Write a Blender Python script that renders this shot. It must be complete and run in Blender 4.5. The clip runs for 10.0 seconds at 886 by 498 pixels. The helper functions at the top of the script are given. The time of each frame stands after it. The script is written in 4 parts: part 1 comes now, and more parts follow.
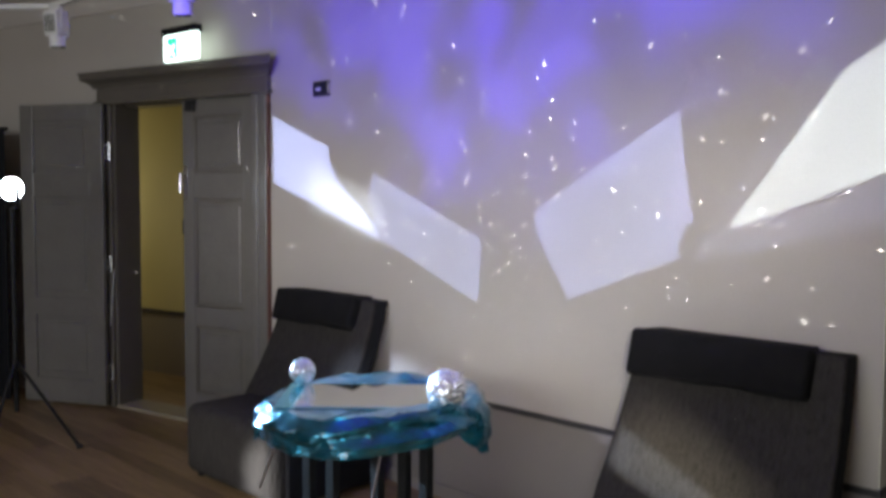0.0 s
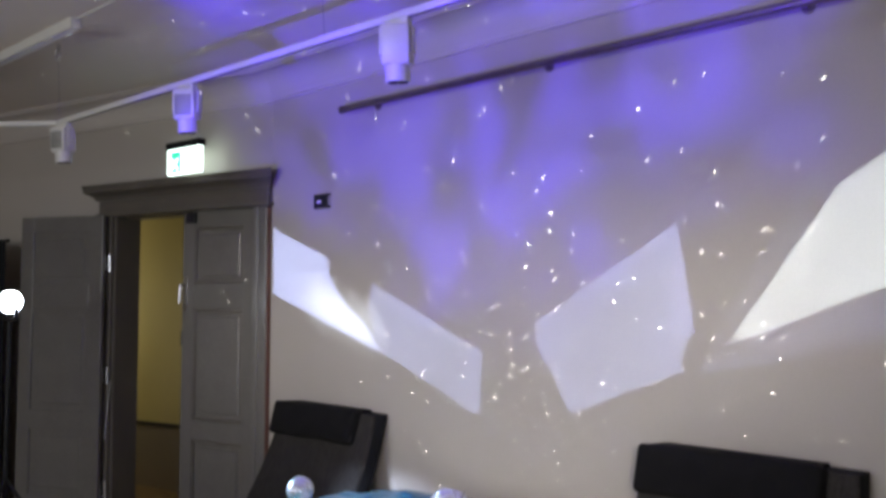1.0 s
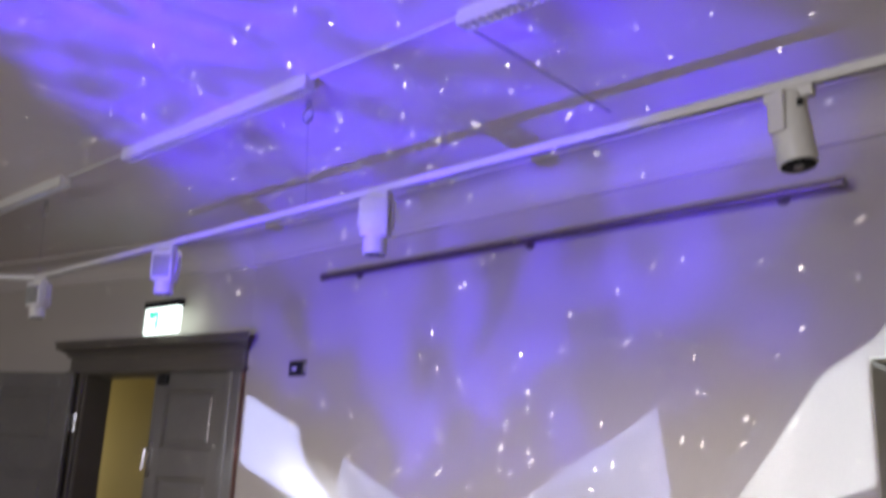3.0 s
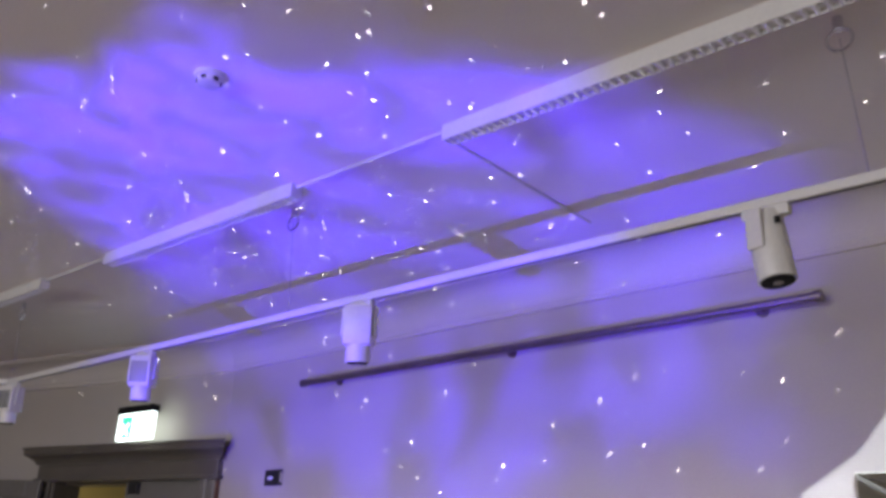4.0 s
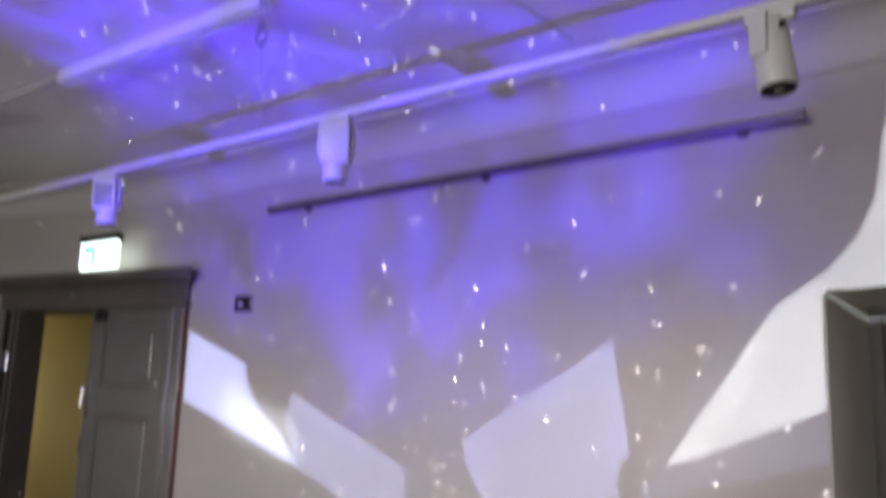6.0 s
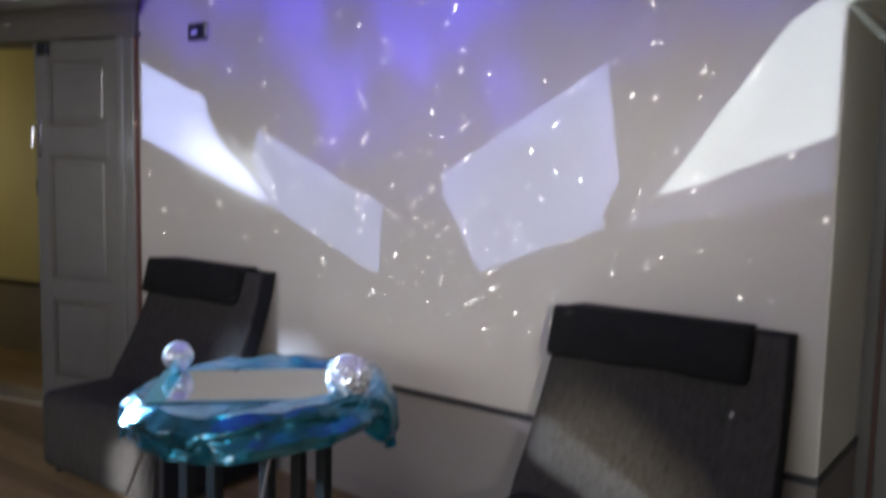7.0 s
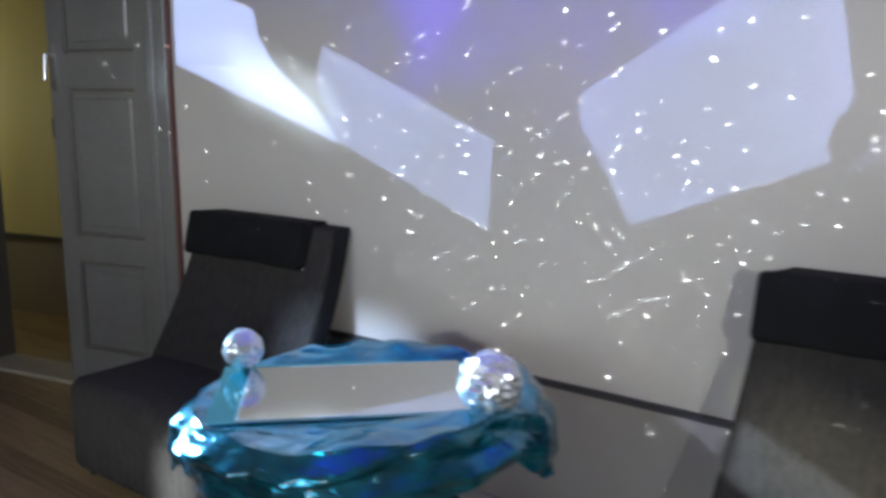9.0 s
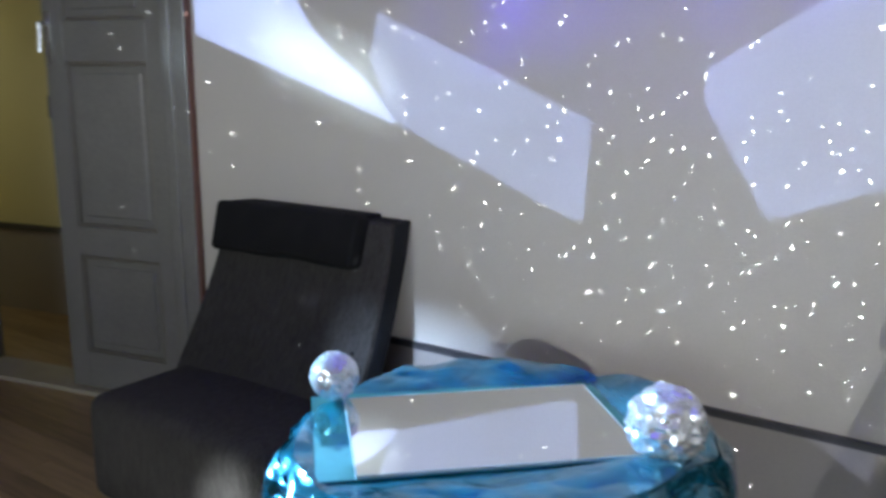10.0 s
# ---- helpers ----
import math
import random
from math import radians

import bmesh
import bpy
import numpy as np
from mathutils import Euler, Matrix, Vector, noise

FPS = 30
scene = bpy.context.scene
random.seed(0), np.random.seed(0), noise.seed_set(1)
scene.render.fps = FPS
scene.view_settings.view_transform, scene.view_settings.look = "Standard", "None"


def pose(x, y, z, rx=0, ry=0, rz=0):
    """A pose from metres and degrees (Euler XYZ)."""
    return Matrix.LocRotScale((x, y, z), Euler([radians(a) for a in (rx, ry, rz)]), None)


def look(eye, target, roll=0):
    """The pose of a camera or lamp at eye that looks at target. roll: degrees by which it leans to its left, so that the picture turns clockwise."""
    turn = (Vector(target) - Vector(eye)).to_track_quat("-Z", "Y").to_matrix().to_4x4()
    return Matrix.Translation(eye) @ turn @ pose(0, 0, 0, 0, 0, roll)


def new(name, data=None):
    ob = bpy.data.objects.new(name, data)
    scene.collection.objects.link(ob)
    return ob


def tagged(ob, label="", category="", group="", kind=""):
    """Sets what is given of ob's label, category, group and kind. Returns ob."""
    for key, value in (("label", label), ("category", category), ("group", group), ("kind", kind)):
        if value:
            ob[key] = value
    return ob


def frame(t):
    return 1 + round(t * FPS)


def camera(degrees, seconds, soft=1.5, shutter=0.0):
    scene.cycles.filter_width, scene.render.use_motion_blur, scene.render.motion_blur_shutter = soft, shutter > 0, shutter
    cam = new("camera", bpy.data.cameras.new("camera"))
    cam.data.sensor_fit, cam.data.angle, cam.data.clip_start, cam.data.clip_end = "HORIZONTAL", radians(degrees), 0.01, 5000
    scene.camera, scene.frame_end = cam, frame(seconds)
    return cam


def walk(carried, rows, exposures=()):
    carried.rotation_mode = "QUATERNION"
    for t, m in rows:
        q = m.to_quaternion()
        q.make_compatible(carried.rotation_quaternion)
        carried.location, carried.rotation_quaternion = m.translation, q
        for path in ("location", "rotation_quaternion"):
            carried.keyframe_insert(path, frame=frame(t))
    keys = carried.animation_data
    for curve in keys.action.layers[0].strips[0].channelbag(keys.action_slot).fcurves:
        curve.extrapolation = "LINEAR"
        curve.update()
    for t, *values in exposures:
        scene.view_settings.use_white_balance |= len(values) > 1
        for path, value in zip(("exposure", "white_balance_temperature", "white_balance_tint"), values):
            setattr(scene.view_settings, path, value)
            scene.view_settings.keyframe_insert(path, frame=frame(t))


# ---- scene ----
cam = camera(53.7, 10.0, soft=3.3, shutter=0.8)
PATH = [
    (0, (-0.161, 0.18, 1.527), (-1.556, 1.608, 1.4), 0.4),
    (0.5, (-0.177, 0.2, 1.541), (-1.575, 1.63, 1.526), 0.4),
    (1, (-0.175, 0.183, 1.563), (-1.569, 1.613, 1.674), 0.1),
    (1.5, (-0.172, 0.192, 1.563), (-1.56, 1.622, 1.733), 0.5),
    (2, (-0.18, 0.191, 1.558), (-1.555, 1.625, 1.785), 1.0),
    (2.5, (-0.176, 0.242, 1.54), (-1.54, 1.664, 1.884), 1.9),
    (3, (-0.18, 0.261, 1.597), (-1.522, 1.661, 2.086), 2.5),
    (3.2, (-0.193, 0.229, 1.583), (-1.508, 1.626, 2.147), 2.9),
    (4.5, (-0.162, 0.262, 1.629), (-1.425, 1.632, 2.356), 2.5),
    (5, (-0.147, 0.33, 1.618), (-1.427, 1.695, 2.323), 3.0),
    (6.3, (-0.364, 0.235, 1.547), (-1.574, 1.816, 1.734), 1.5),
    (6.5, (-0.402, 0.276, 1.543), (-1.593, 1.883, 1.597), 1.3),
    (7, (-0.498, 0.434, 1.515), (-1.682, 2.032, 1.307), 1.2),
    (7.5, (-0.616, 0.598, 1.521), (-1.86, 2.13, 1.191), 0.9),
    (8, (-0.864, 0.682, 1.485), (-2.06, 2.26, 1.203), 1.5),
    (8.5, (-1.053, 0.807, 1.467), (-2.22, 2.392, 1.112), 1.2),
    (9, (-1.278, 0.908, 1.454), (-2.496, 2.456, 1.105), -0.1),
    (9.5, (-1.53, 0.957, 1.429), (-2.775, 2.482, 1.075), 0.2),
    (10, (-1.819, 0.985, 1.453), (-2.957, 2.58, 1.05), 0.0),
]
walk(cam, [(t, look(eye, target, roll)) for t, eye, target, roll in PATH],
     [(0.0, 0.17, 6380, 8), (1.5, 0.05, 6450, 11), (4.3, 0.25, 6500, 19), (5.2, 0.25, 6500, 19), (6.6, 0.05, 6300, 11), (8.0, 0.09, 5950, 3), (10.0, 0.13, 5830, 0)])

# ---- plan ----
WALL = 3.28          # main wall, inner face
CEIL = 2.95
DADO = 0.525
BEND = Vector((-4.66, WALL, 0))   # where the main wall bends to the double door
BEND_DEG = 12.5
DOOR_WALL = Matrix.Translation(BEND) @ Matrix.Rotation(radians(BEND_DEG), 4, "Z")   # local -x runs along the door wall, -y into the room
LAMP = Vector((-5.40, 2.03, 1.535))
CLOUD = Vector((-2.25, -0.02, 0.92))
# place of the added lamp rail, unseen behind the camera
RIG = Vector((-1.0, -2.2, 2.35))

# ---- world and light ----
world = bpy.data.worlds.new("world")
scene.world = world
world.use_nodes = True
world.node_tree.nodes["Background"].inputs[0].default_value = (0.02, 0.022, 0.03, 1)
world.node_tree.nodes["Background"].inputs[1].default_value = 0.3


def lamp(name, kind, watts, colour, m, radius=0.0, **more):
    data = bpy.data.lights.new(name, kind)
    data.energy, data.color = watts, colour
    if kind in ("POINT", "SPOT"):
        data.shadow_soft_size = radius
    for key, value in more.items():
        if key == "spot":
            data.spot_size = value
        elif key == "blend":
            data.spot_blend = value
        elif key == "size":
            data.shape, data.size, data.size_y = "RECTANGLE", value[0], value[1]
        elif key == "spread":
            data.spread = value
    ob = new(name, data)
    ob.matrix_world = m
    return ob


FILL_WATTS = 160.0
STAR_WATTS = 1500.0
# unseen area lamp added as fill for the whole room
lamp("added_room_fill", "AREA", FILL_WATTS, (0.92, 0.955, 1.0), look((-1.4, -4.35, 1.95), (-2.4, 3.2, 1.5)), size=(4.2, 1.5))
lamp("stage_lamp_light", "SPOT", 3600.0, (0.46, 0.70, 1.0), look(LAMP + Vector((0.07, 0.0, -0.01)), (-2.80, 2.25, 0.44)), 0.045, spot=radians(24), blend=0.15)
lamp("corridor_light", "POINT", 14.0, (1.0, 0.91, 0.56), DOOR_WALL @ pose(-3.3, 0.55, 1.5), 0.12)

# ---- materials ----


def mat(name, colour, rough=0.6, metal=0.0, vary=0.12, scale=6.0, fine=80.0, bump=0.05, spec=0.5, dark=None, coat=0.0, emit=None, stretch=None):
    m = bpy.data.materials.new(name)
    m.use_nodes = True
    nt = m.node_tree
    b = nt.nodes["Principled BSDF"]
    b.inputs["Roughness"].default_value, b.inputs["Metallic"].default_value = rough, metal
    b.inputs["Specular IOR Level"].default_value = spec
    b.inputs["Coat Weight"].default_value = coat
    co = nt.nodes.new("ShaderNodeTexCoord")
    big, small = nt.nodes.new("ShaderNodeTexNoise"), nt.nodes.new("ShaderNodeTexNoise")
    big.inputs["Scale"].default_value, small.inputs["Scale"].default_value = scale, fine
    big.inputs["Detail"].default_value, small.inputs["Detail"].default_value = 5, 4
    for n in (big, small):
        if stretch:
            mp = nt.nodes.new("ShaderNodeMapping")
            mp.inputs["Scale"].default_value = stretch
            nt.links.new(co.outputs["Object"], mp.inputs["Vector"])
            nt.links.new(mp.outputs[0], n.inputs["Vector"])
        else:
            nt.links.new(co.outputs["Object"], n.inputs["Vector"])
    add = nt.nodes.new("ShaderNodeMath")
    add.operation = "ADD"
    nt.links.new(big.outputs["Fac"], add.inputs[0])
    nt.links.new(small.outputs["Fac"], add.inputs[1])
    ramp = nt.nodes.new("ShaderNodeMapRange")
    ramp.inputs["From Min"].default_value, ramp.inputs["From Max"].default_value = 0.65, 1.35
    nt.links.new(add.outputs[0], ramp.inputs["Value"])
    mix = nt.nodes.new("ShaderNodeMix")
    mix.data_type = "RGBA"
    low = dark or [c * (1 - vary) for c in colour]
    high = [min(1, c * (1 + vary)) for c in colour]
    mix.inputs["A"].default_value, mix.inputs["B"].default_value = (*low, 1), (*high, 1)
    nt.links.new(ramp.outputs["Result"], mix.inputs["Factor"])
    nt.links.new(mix.outputs["Result"], b.inputs["Base Color"])
    bp = nt.nodes.new("ShaderNodeBump")
    bp.inputs["Strength"].default_value, bp.inputs["Distance"].default_value = bump, 0.01
    nt.links.new(add.outputs[0], bp.inputs["Height"])
    nt.links.new(bp.outputs["Normal"], b.inputs["Normal"])
    if emit:
        b.inputs["Emission Color"].default_value = (*emit[:3], 1)
        b.inputs["Emission Strength"].default_value = emit[3]
    return m


WALL_PAINT = mat("wall_paint", (0.458, 0.416, 0.362), 0.75, vary=0.05, scale=1.6, fine=140, bump=0.12)
LOWER_PAINT = mat("lower_paint", (0.235, 0.205, 0.185), 0.55, vary=0.06, scale=2.0, fine=120, bump=0.10)
DADO_PAINT = mat("dado_paint", (0.035, 0.032, 0.034), 0.45, vary=0.2, scale=9, fine=90)
CEIL_PAINT = mat("ceiling_paint", (0.78, 0.72, 0.67), 0.8, vary=0.04, scale=1.2, fine=120, bump=0.08)
CORNICE_PAINT = mat("cornice_paint", (0.52, 0.475, 0.43), 0.8, vary=0.05, scale=1.4, fine=120, bump=0.08)
DOOR_PAINT = mat("door_paint", (0.160, 0.150, 0.135), 0.24, vary=0.10, scale=5, fine=60, bump=0.05)
FRAME_PAINT = mat("frame_paint", (0.120, 0.105, 0.085), 0.35, vary=0.12, scale=6, fine=60, bump=0.05)
RED_EDGE = mat("red_edge", (0.10, 0.040, 0.028), 0.5, vary=0.25)
YELLOW_WALL = mat("yellow_wall", (0.50, 0.44, 0.22), 0.7, vary=0.05, scale=2)
BRASS = mat("brass", (0.75, 0.55, 0.22), 0.22, 1.0, vary=0.15, scale=30)
STEEL = mat("steel", (0.70, 0.70, 0.72), 0.25, 1.0, vary=0.1, scale=20)
ROD_STEEL = mat("rod_steel", (0.22, 0.18, 0.17), 0.35, 0.85, vary=0.2, scale=12)
WHITE_METAL = mat("white_metal", (0.66, 0.645, 0.60), 0.4, vary=0.05, scale=9)
SLOT_DARK = mat("slot_dark", (0.012, 0.012, 0.013), 0.7, vary=0.2, spec=0.12)
LOUVRE = mat("louvre", (0.90, 0.90, 0.90), 0.34, 0.70, vary=0.05)
BLACK_METAL = mat("black_metal", (0.010, 0.010, 0.011), 0.5, 0.0, vary=0.3, scale=20, spec=0.3)
BLACK_CLOTH = mat("black_cloth", (0.010, 0.010, 0.012), 0.85, vary=0.3, scale=8, fine=300, bump=0.2, spec=0.2)
GREY_FABRIC = mat("grey_fabric", (0.036, 0.032, 0.029), 0.9, vary=0.38, scale=60, fine=190, bump=0.7, spec=0.2, stretch=(1.0, 0.5, 0.28))
DARK_FABRIC = mat("dark_fabric", (0.008, 0.0075, 0.0075), 0.88, vary=0.4, scale=12, fine=420, bump=0.4, spec=0.2)
PLASTIC_DARK = mat("plastic_dark", (0.015, 0.015, 0.017), 0.35, vary=0.2)
PLASTIC_WHITE = mat("plastic_white", (0.72, 0.72, 0.70), 0.4, vary=0.05)
SIGN_FACE = mat("sign_face", (0.8, 0.85, 0.82), 0.4, vary=0.02, emit=(0.82, 1.0, 0.93, 2.6))
SIGN_GREEN = mat("sign_green", (0.02, 0.45, 0.22), 0.4, vary=0.02, emit=(0.05, 0.75, 0.42, 1.2))
LED_FACE = mat("led_face", (0.9, 0.95, 1.0), 0.3, vary=0.02, emit=(0.80, 0.90, 1.0, 60.0))
BALL_GLASS = mat("ball_facets", (0.95, 0.96, 1.0), 0.12, 0.60, vary=0.03, scale=40, fine=160, bump=0.03)
BALL_GLASS.node_tree.nodes["Principled BSDF"].inputs["Transmission Weight"].default_value = 0.50
BALL_FOIL = mat("crumpled_silver", (0.86, 0.87, 0.92), 0.11, 0.78, vary=0.15, scale=30, fine=140, bump=0.15)
MIRROR = mat("mirror", (0.88, 0.89, 0.89), 0.012, 1.0, vary=0.01, bump=0.0)
FOIL = mat("blue_foil", (0.008, 0.185, 0.30), 0.16, 0.72, vary=0.30, scale=4, fine=16, bump=0.35, dark=(0.003, 0.07, 0.10), coat=0.8)

nt = FOIL.node_tree
nt.nodes["Principled BSDF"].inputs["Coat IOR"].default_value = 1.6
nt.nodes["Principled BSDF"].inputs["Coat Roughness"].default_value = 0.10
foil_noise, foil_abs, foil_bump = nt.nodes.new("ShaderNodeTexNoise"), nt.nodes.new("ShaderNodeMath"), nt.nodes.new("ShaderNodeBump")
foil_noise.inputs["Scale"].default_value, foil_noise.inputs["Detail"].default_value, foil_noise.inputs["Distortion"].default_value = 9.0, 1, 0.6
foil_off = nt.nodes.new("ShaderNodeMath")
foil_off.operation, foil_abs.operation = "SUBTRACT", "ABSOLUTE"
foil_off.inputs[1].default_value = 0.5
nt.links.new(foil_noise.outputs["Fac"], foil_off.inputs[0])
nt.links.new(foil_off.outputs[0], foil_abs.inputs[0])
nt.links.new(foil_abs.outputs[0], foil_bump.inputs["Height"])
foil_bump.inputs["Strength"].default_value, foil_bump.inputs["Distance"].default_value = 0.9, 0.013
nt.links.new(foil_bump.outputs["Normal"], nt.nodes["Principled BSDF"].inputs["Normal"])


def wood(name, light, deep, islands=False):
    m = mat(name, light, 0.38, vary=0.2, bump=0.05)
    nt = m.node_tree
    b = nt.nodes["Principled BSDF"]
    co, mp = nt.nodes.new("ShaderNodeTexCoord"), nt.nodes.new("ShaderNodeMapping")
    mp.inputs["Scale"].default_value = (1.5, 28, 28)
    n = nt.nodes.new("ShaderNodeTexNoise")
    n.inputs["Scale"].default_value, n.inputs["Detail"].default_value, n.inputs["Distortion"].default_value = 2.0, 7, 0.6
    info = nt.nodes.new("ShaderNodeObjectInfo")
    off = nt.nodes.new("ShaderNodeVectorMath")
    off.operation = "ADD"
    sc = nt.nodes.new("ShaderNodeMath")
    sc.operation = "MULTIPLY"
    sc.inputs[1].default_value = 40.0
    pick = nt.nodes.new("ShaderNodeNewGeometry").outputs["Random Per Island"] if islands else info.outputs["Random"]
    nt.links.new(pick, sc.inputs[0])
    nt.links.new(co.outputs["Object"], off.inputs[0])
    nt.links.new(sc.outputs[0], off.inputs[1])
    nt.links.new(off.outputs[0], mp.inputs["Vector"])
    nt.links.new(mp.outputs[0], n.inputs["Vector"])
    shade = nt.nodes.new("ShaderNodeMath")
    shade.operation = "MULTIPLY_ADD"
    shade.inputs[1].default_value, shade.inputs[2].default_value = 0.35, -0.17
    nt.links.new(pick, shade.inputs[0])
    tot = nt.nodes.new("ShaderNodeMath")
    tot.operation = "ADD"
    nt.links.new(n.outputs["Fac"], tot.inputs[0])
    nt.links.new(shade.outputs[0], tot.inputs[1])
    rp = nt.nodes.new("ShaderNodeMapRange")
    rp.inputs["From Min"].default_value, rp.inputs["From Max"].default_value = 0.25, 0.75
    nt.links.new(tot.outputs[0], rp.inputs["Value"])
    mix = nt.nodes.new("ShaderNodeMix")
    mix.data_type = "RGBA"
    mix.inputs["A"].default_value, mix.inputs["B"].default_value = (*deep, 1), (*light, 1)
    nt.links.new(rp.outputs["Result"], mix.inputs["Factor"])
    nt.links.new(mix.outputs["Result"], b.inputs["Base Color"])
    return m


BOARD = wood("floor_board_wood", (0.31, 0.205, 0.100), (0.13, 0.083, 0.040))

# ---- mesh helpers ----


def box(bm, x0, x1, y0, y1, z0, z1, bevel=0.0, m=None, seg=2):
    r = bmesh.ops.create_cube(bm, size=1.0)
    bmesh.ops.transform(bm, verts=r["verts"], matrix=Matrix.Translation(((x0 + x1) / 2, (y0 + y1) / 2, (z0 + z1) / 2)) @ Matrix.Diagonal((abs(x1 - x0), abs(y1 - y0), abs(z1 - z0), 1)))
    vs = r["verts"]
    if bevel:
        es = list({e for v in vs for e in v.link_edges})
        out = bmesh.ops.bevel(bm, geom=es, offset=bevel, segments=seg, affect="EDGES", profile=0.5)
        vs = list({v for f in out["faces"] for v in f.verts} | {v for v in vs if v.is_valid})
    if m is not None:
        bmesh.ops.transform(bm, verts=vs, matrix=m)
    return vs


def tube(bm, p, q, r0, r1=None, n=16, caps=True):
    p, q = Vector(p), Vector(q)
    r1 = r0 if r1 is None else r1
    d = q - p
    m = Matrix.Translation((p + q) / 2) @ d.to_track_quat("Z", "Y").to_matrix().to_4x4()
    return bmesh.ops.create_cone(bm, cap_ends=caps, cap_tris=False, segments=n, radius1=r0, radius2=r1, depth=d.length, matrix=m)["verts"]


def lathe(bm, rings, n=28, m=None):
    """Rings of (radius, z), turned round z."""
    rows = []
    for r, z in rings:
        rows.append([bm.verts.new((r * math.cos(2 * math.pi * i / n), r * math.sin(2 * math.pi * i / n), z)) for i in range(n)])
    for a, b in zip(rows, rows[1:]):
        for i in range(n):
            bm.faces.new((a[i], a[(i + 1) % n], b[(i + 1) % n], b[i]))
    bm.faces.new(list(reversed(rows[0])))
    bm.faces.new(rows[-1])
    vs = [v for row in rows for v in row]
    if m is not None:
        bmesh.ops.transform(bm, verts=vs, matrix=m)
    return vs


def mesh_of(name, bm, material, smooth=False):
    bmesh.ops.recalc_face_normals(bm, faces=bm.faces)
    me = bpy.data.meshes.new(name)
    bm.to_mesh(me)
    bm.free()
    me.materials.append(material)
    if smooth:
        for poly in me.polygons:
            poly.use_smooth = True
        me.set_sharp_from_angle(angle=radians(38))
    return me


def part(name, bm, material, parent=None, label="", smooth=False):
    ob = new(name, mesh_of(name, bm, material, smooth))
    if parent is not None:
        ob.parent = parent
    if label:
        ob["label"] = label
    return ob


def thing(name, label, category, m=None, group="", kind=""):
    ob = new(name)
    ob.empty_display_size = 0.1
    if m is not None:
        ob.matrix_world = m
    return tagged(ob, label, category, group, kind)


def structure(name, bm, material, label, category, m=None, smooth=False):
    ob = part(name, bm, material, None, "", smooth)
    if m is not None:
        ob.matrix_world = m
    return tagged(ob, label, category, kind="structure")


def boxes(*specs):
    bm = bmesh.new()
    for sp in specs:
        box(bm, *sp)
    return bm

# ---- structure ----
X0, X1, Y0 = -9.2, 3.2, -4.6
REC0, REC1, REC_TOP, REC_DEEP = -1.131, 0.02, 2.010, 0.58   # door recess in the main wall

ceiling = structure("ceiling", boxes((X0 - 0.3, X1 + 0.3, Y0 - 0.3, 6.6, CEIL, CEIL + 0.2)), CEIL_PAINT, "pale matt painted ceiling with a star projection", "ceiling")
sub = structure("floor", boxes((X0 - 0.3, X1 + 0.3, Y0 - 0.3, 6.6, -0.2, -0.012)), BLACK_CLOTH, "brown wooden plank floor of the room", "floor")

structure("wall_main", boxes((BEND.x, REC0, WALL, WALL + 0.7, 0, CEIL), (REC0, REC1, WALL, WALL + 0.7, REC_TOP, CEIL), (REC1, X1, WALL, WALL + 0.7, 0, CEIL),
                             (REC0, REC1, WALL + REC_DEEP + 0.06, WALL + 0.7, 0, REC_TOP)), WALL_PAINT, "greige painted plaster wall with projected light", "wall")
structure("wall_right", boxes((X1, X1 + 0.2, Y0, WALL + 0.7, 0, CEIL)), WALL_PAINT, "greige painted plaster side wall", "wall")
structure("wall_left", boxes((X0 - 0.2, X0, Y0, 6.4, 0, CEIL)), WALL_PAINT, "greige painted plaster side wall", "wall")
# the opening in this unseen wall is made up for the fill lamp
structure("wall_back", boxes((X0, -4.0, Y0 - 0.2, Y0, 0, CEIL), (1.2, X1, Y0 - 0.2, Y0, 0, CEIL), (-4.0, 1.2, Y0 - 0.2, Y0, 0, 1.1), (-4.0, 1.2, Y0 - 0.2, Y0, 2.75, CEIL)), WALL_PAINT,
          "unseen greige painted plaster wall with a made-up window opening", "wall")

# door wall, bent forward by some degrees; local s = -x
OP0, OP1, OP_TOP, THICK = 0.14, 1.47, 2.135, 0.20
structure("wall_door", boxes((-OP0, 0.05, 0.0, THICK, 0, CEIL), (-OP1, -OP0, 0.0, THICK, OP_TOP, CEIL), (-4.7, -OP1, 0.0, THICK, 0, CEIL)), WALL_PAINT,
          "greige painted wall around the double door", "wall", DOOR_WALL)

# lower wall, its dado rail and base
structure("wainscot", boxes((BEND.x + 0.01, REC0, WALL - 0.006, WALL + 0.01, 0, DADO - 0.01), (REC0 - 0.004, REC0 + 0.006, WALL - 0.006, WALL + REC_DEEP, 0, DADO - 0.01),
                            (REC1 - 0.006, X1, WALL - 0.006, WALL + 0.01, 0, DADO - 0.01)), LOWER_PAINT, "darker brown-grey painted lower wall", "wainscot")
structure("dado_rail", boxes((BEND.x + 0.03, REC0 + 0.004, WALL - 0.016, WALL, DADO - 0.012, DADO + 0.012, 0.003), (REC0 - 0.012, REC0 + 0.014, WALL - 0.016, WALL + REC_DEEP, DADO - 0.0125, DADO + 0.0125, 0.003),
                             (REC1, X1, WALL - 0.016, WALL, DADO - 0.012, DADO + 0.012, 0.003)), DADO_PAINT, "thin dark painted dado rail", "trim")
structure("baseboard", boxes((BEND.x + 0.03, REC0, WALL - 0.02, WALL - 0.006, 0, 0.07, 0.004), (REC1, X1, WALL - 0.02, WALL - 0.006, 0, 0.07, 0.004)), LOWER_PAINT, "low brown-grey painted baseboard", "trim")


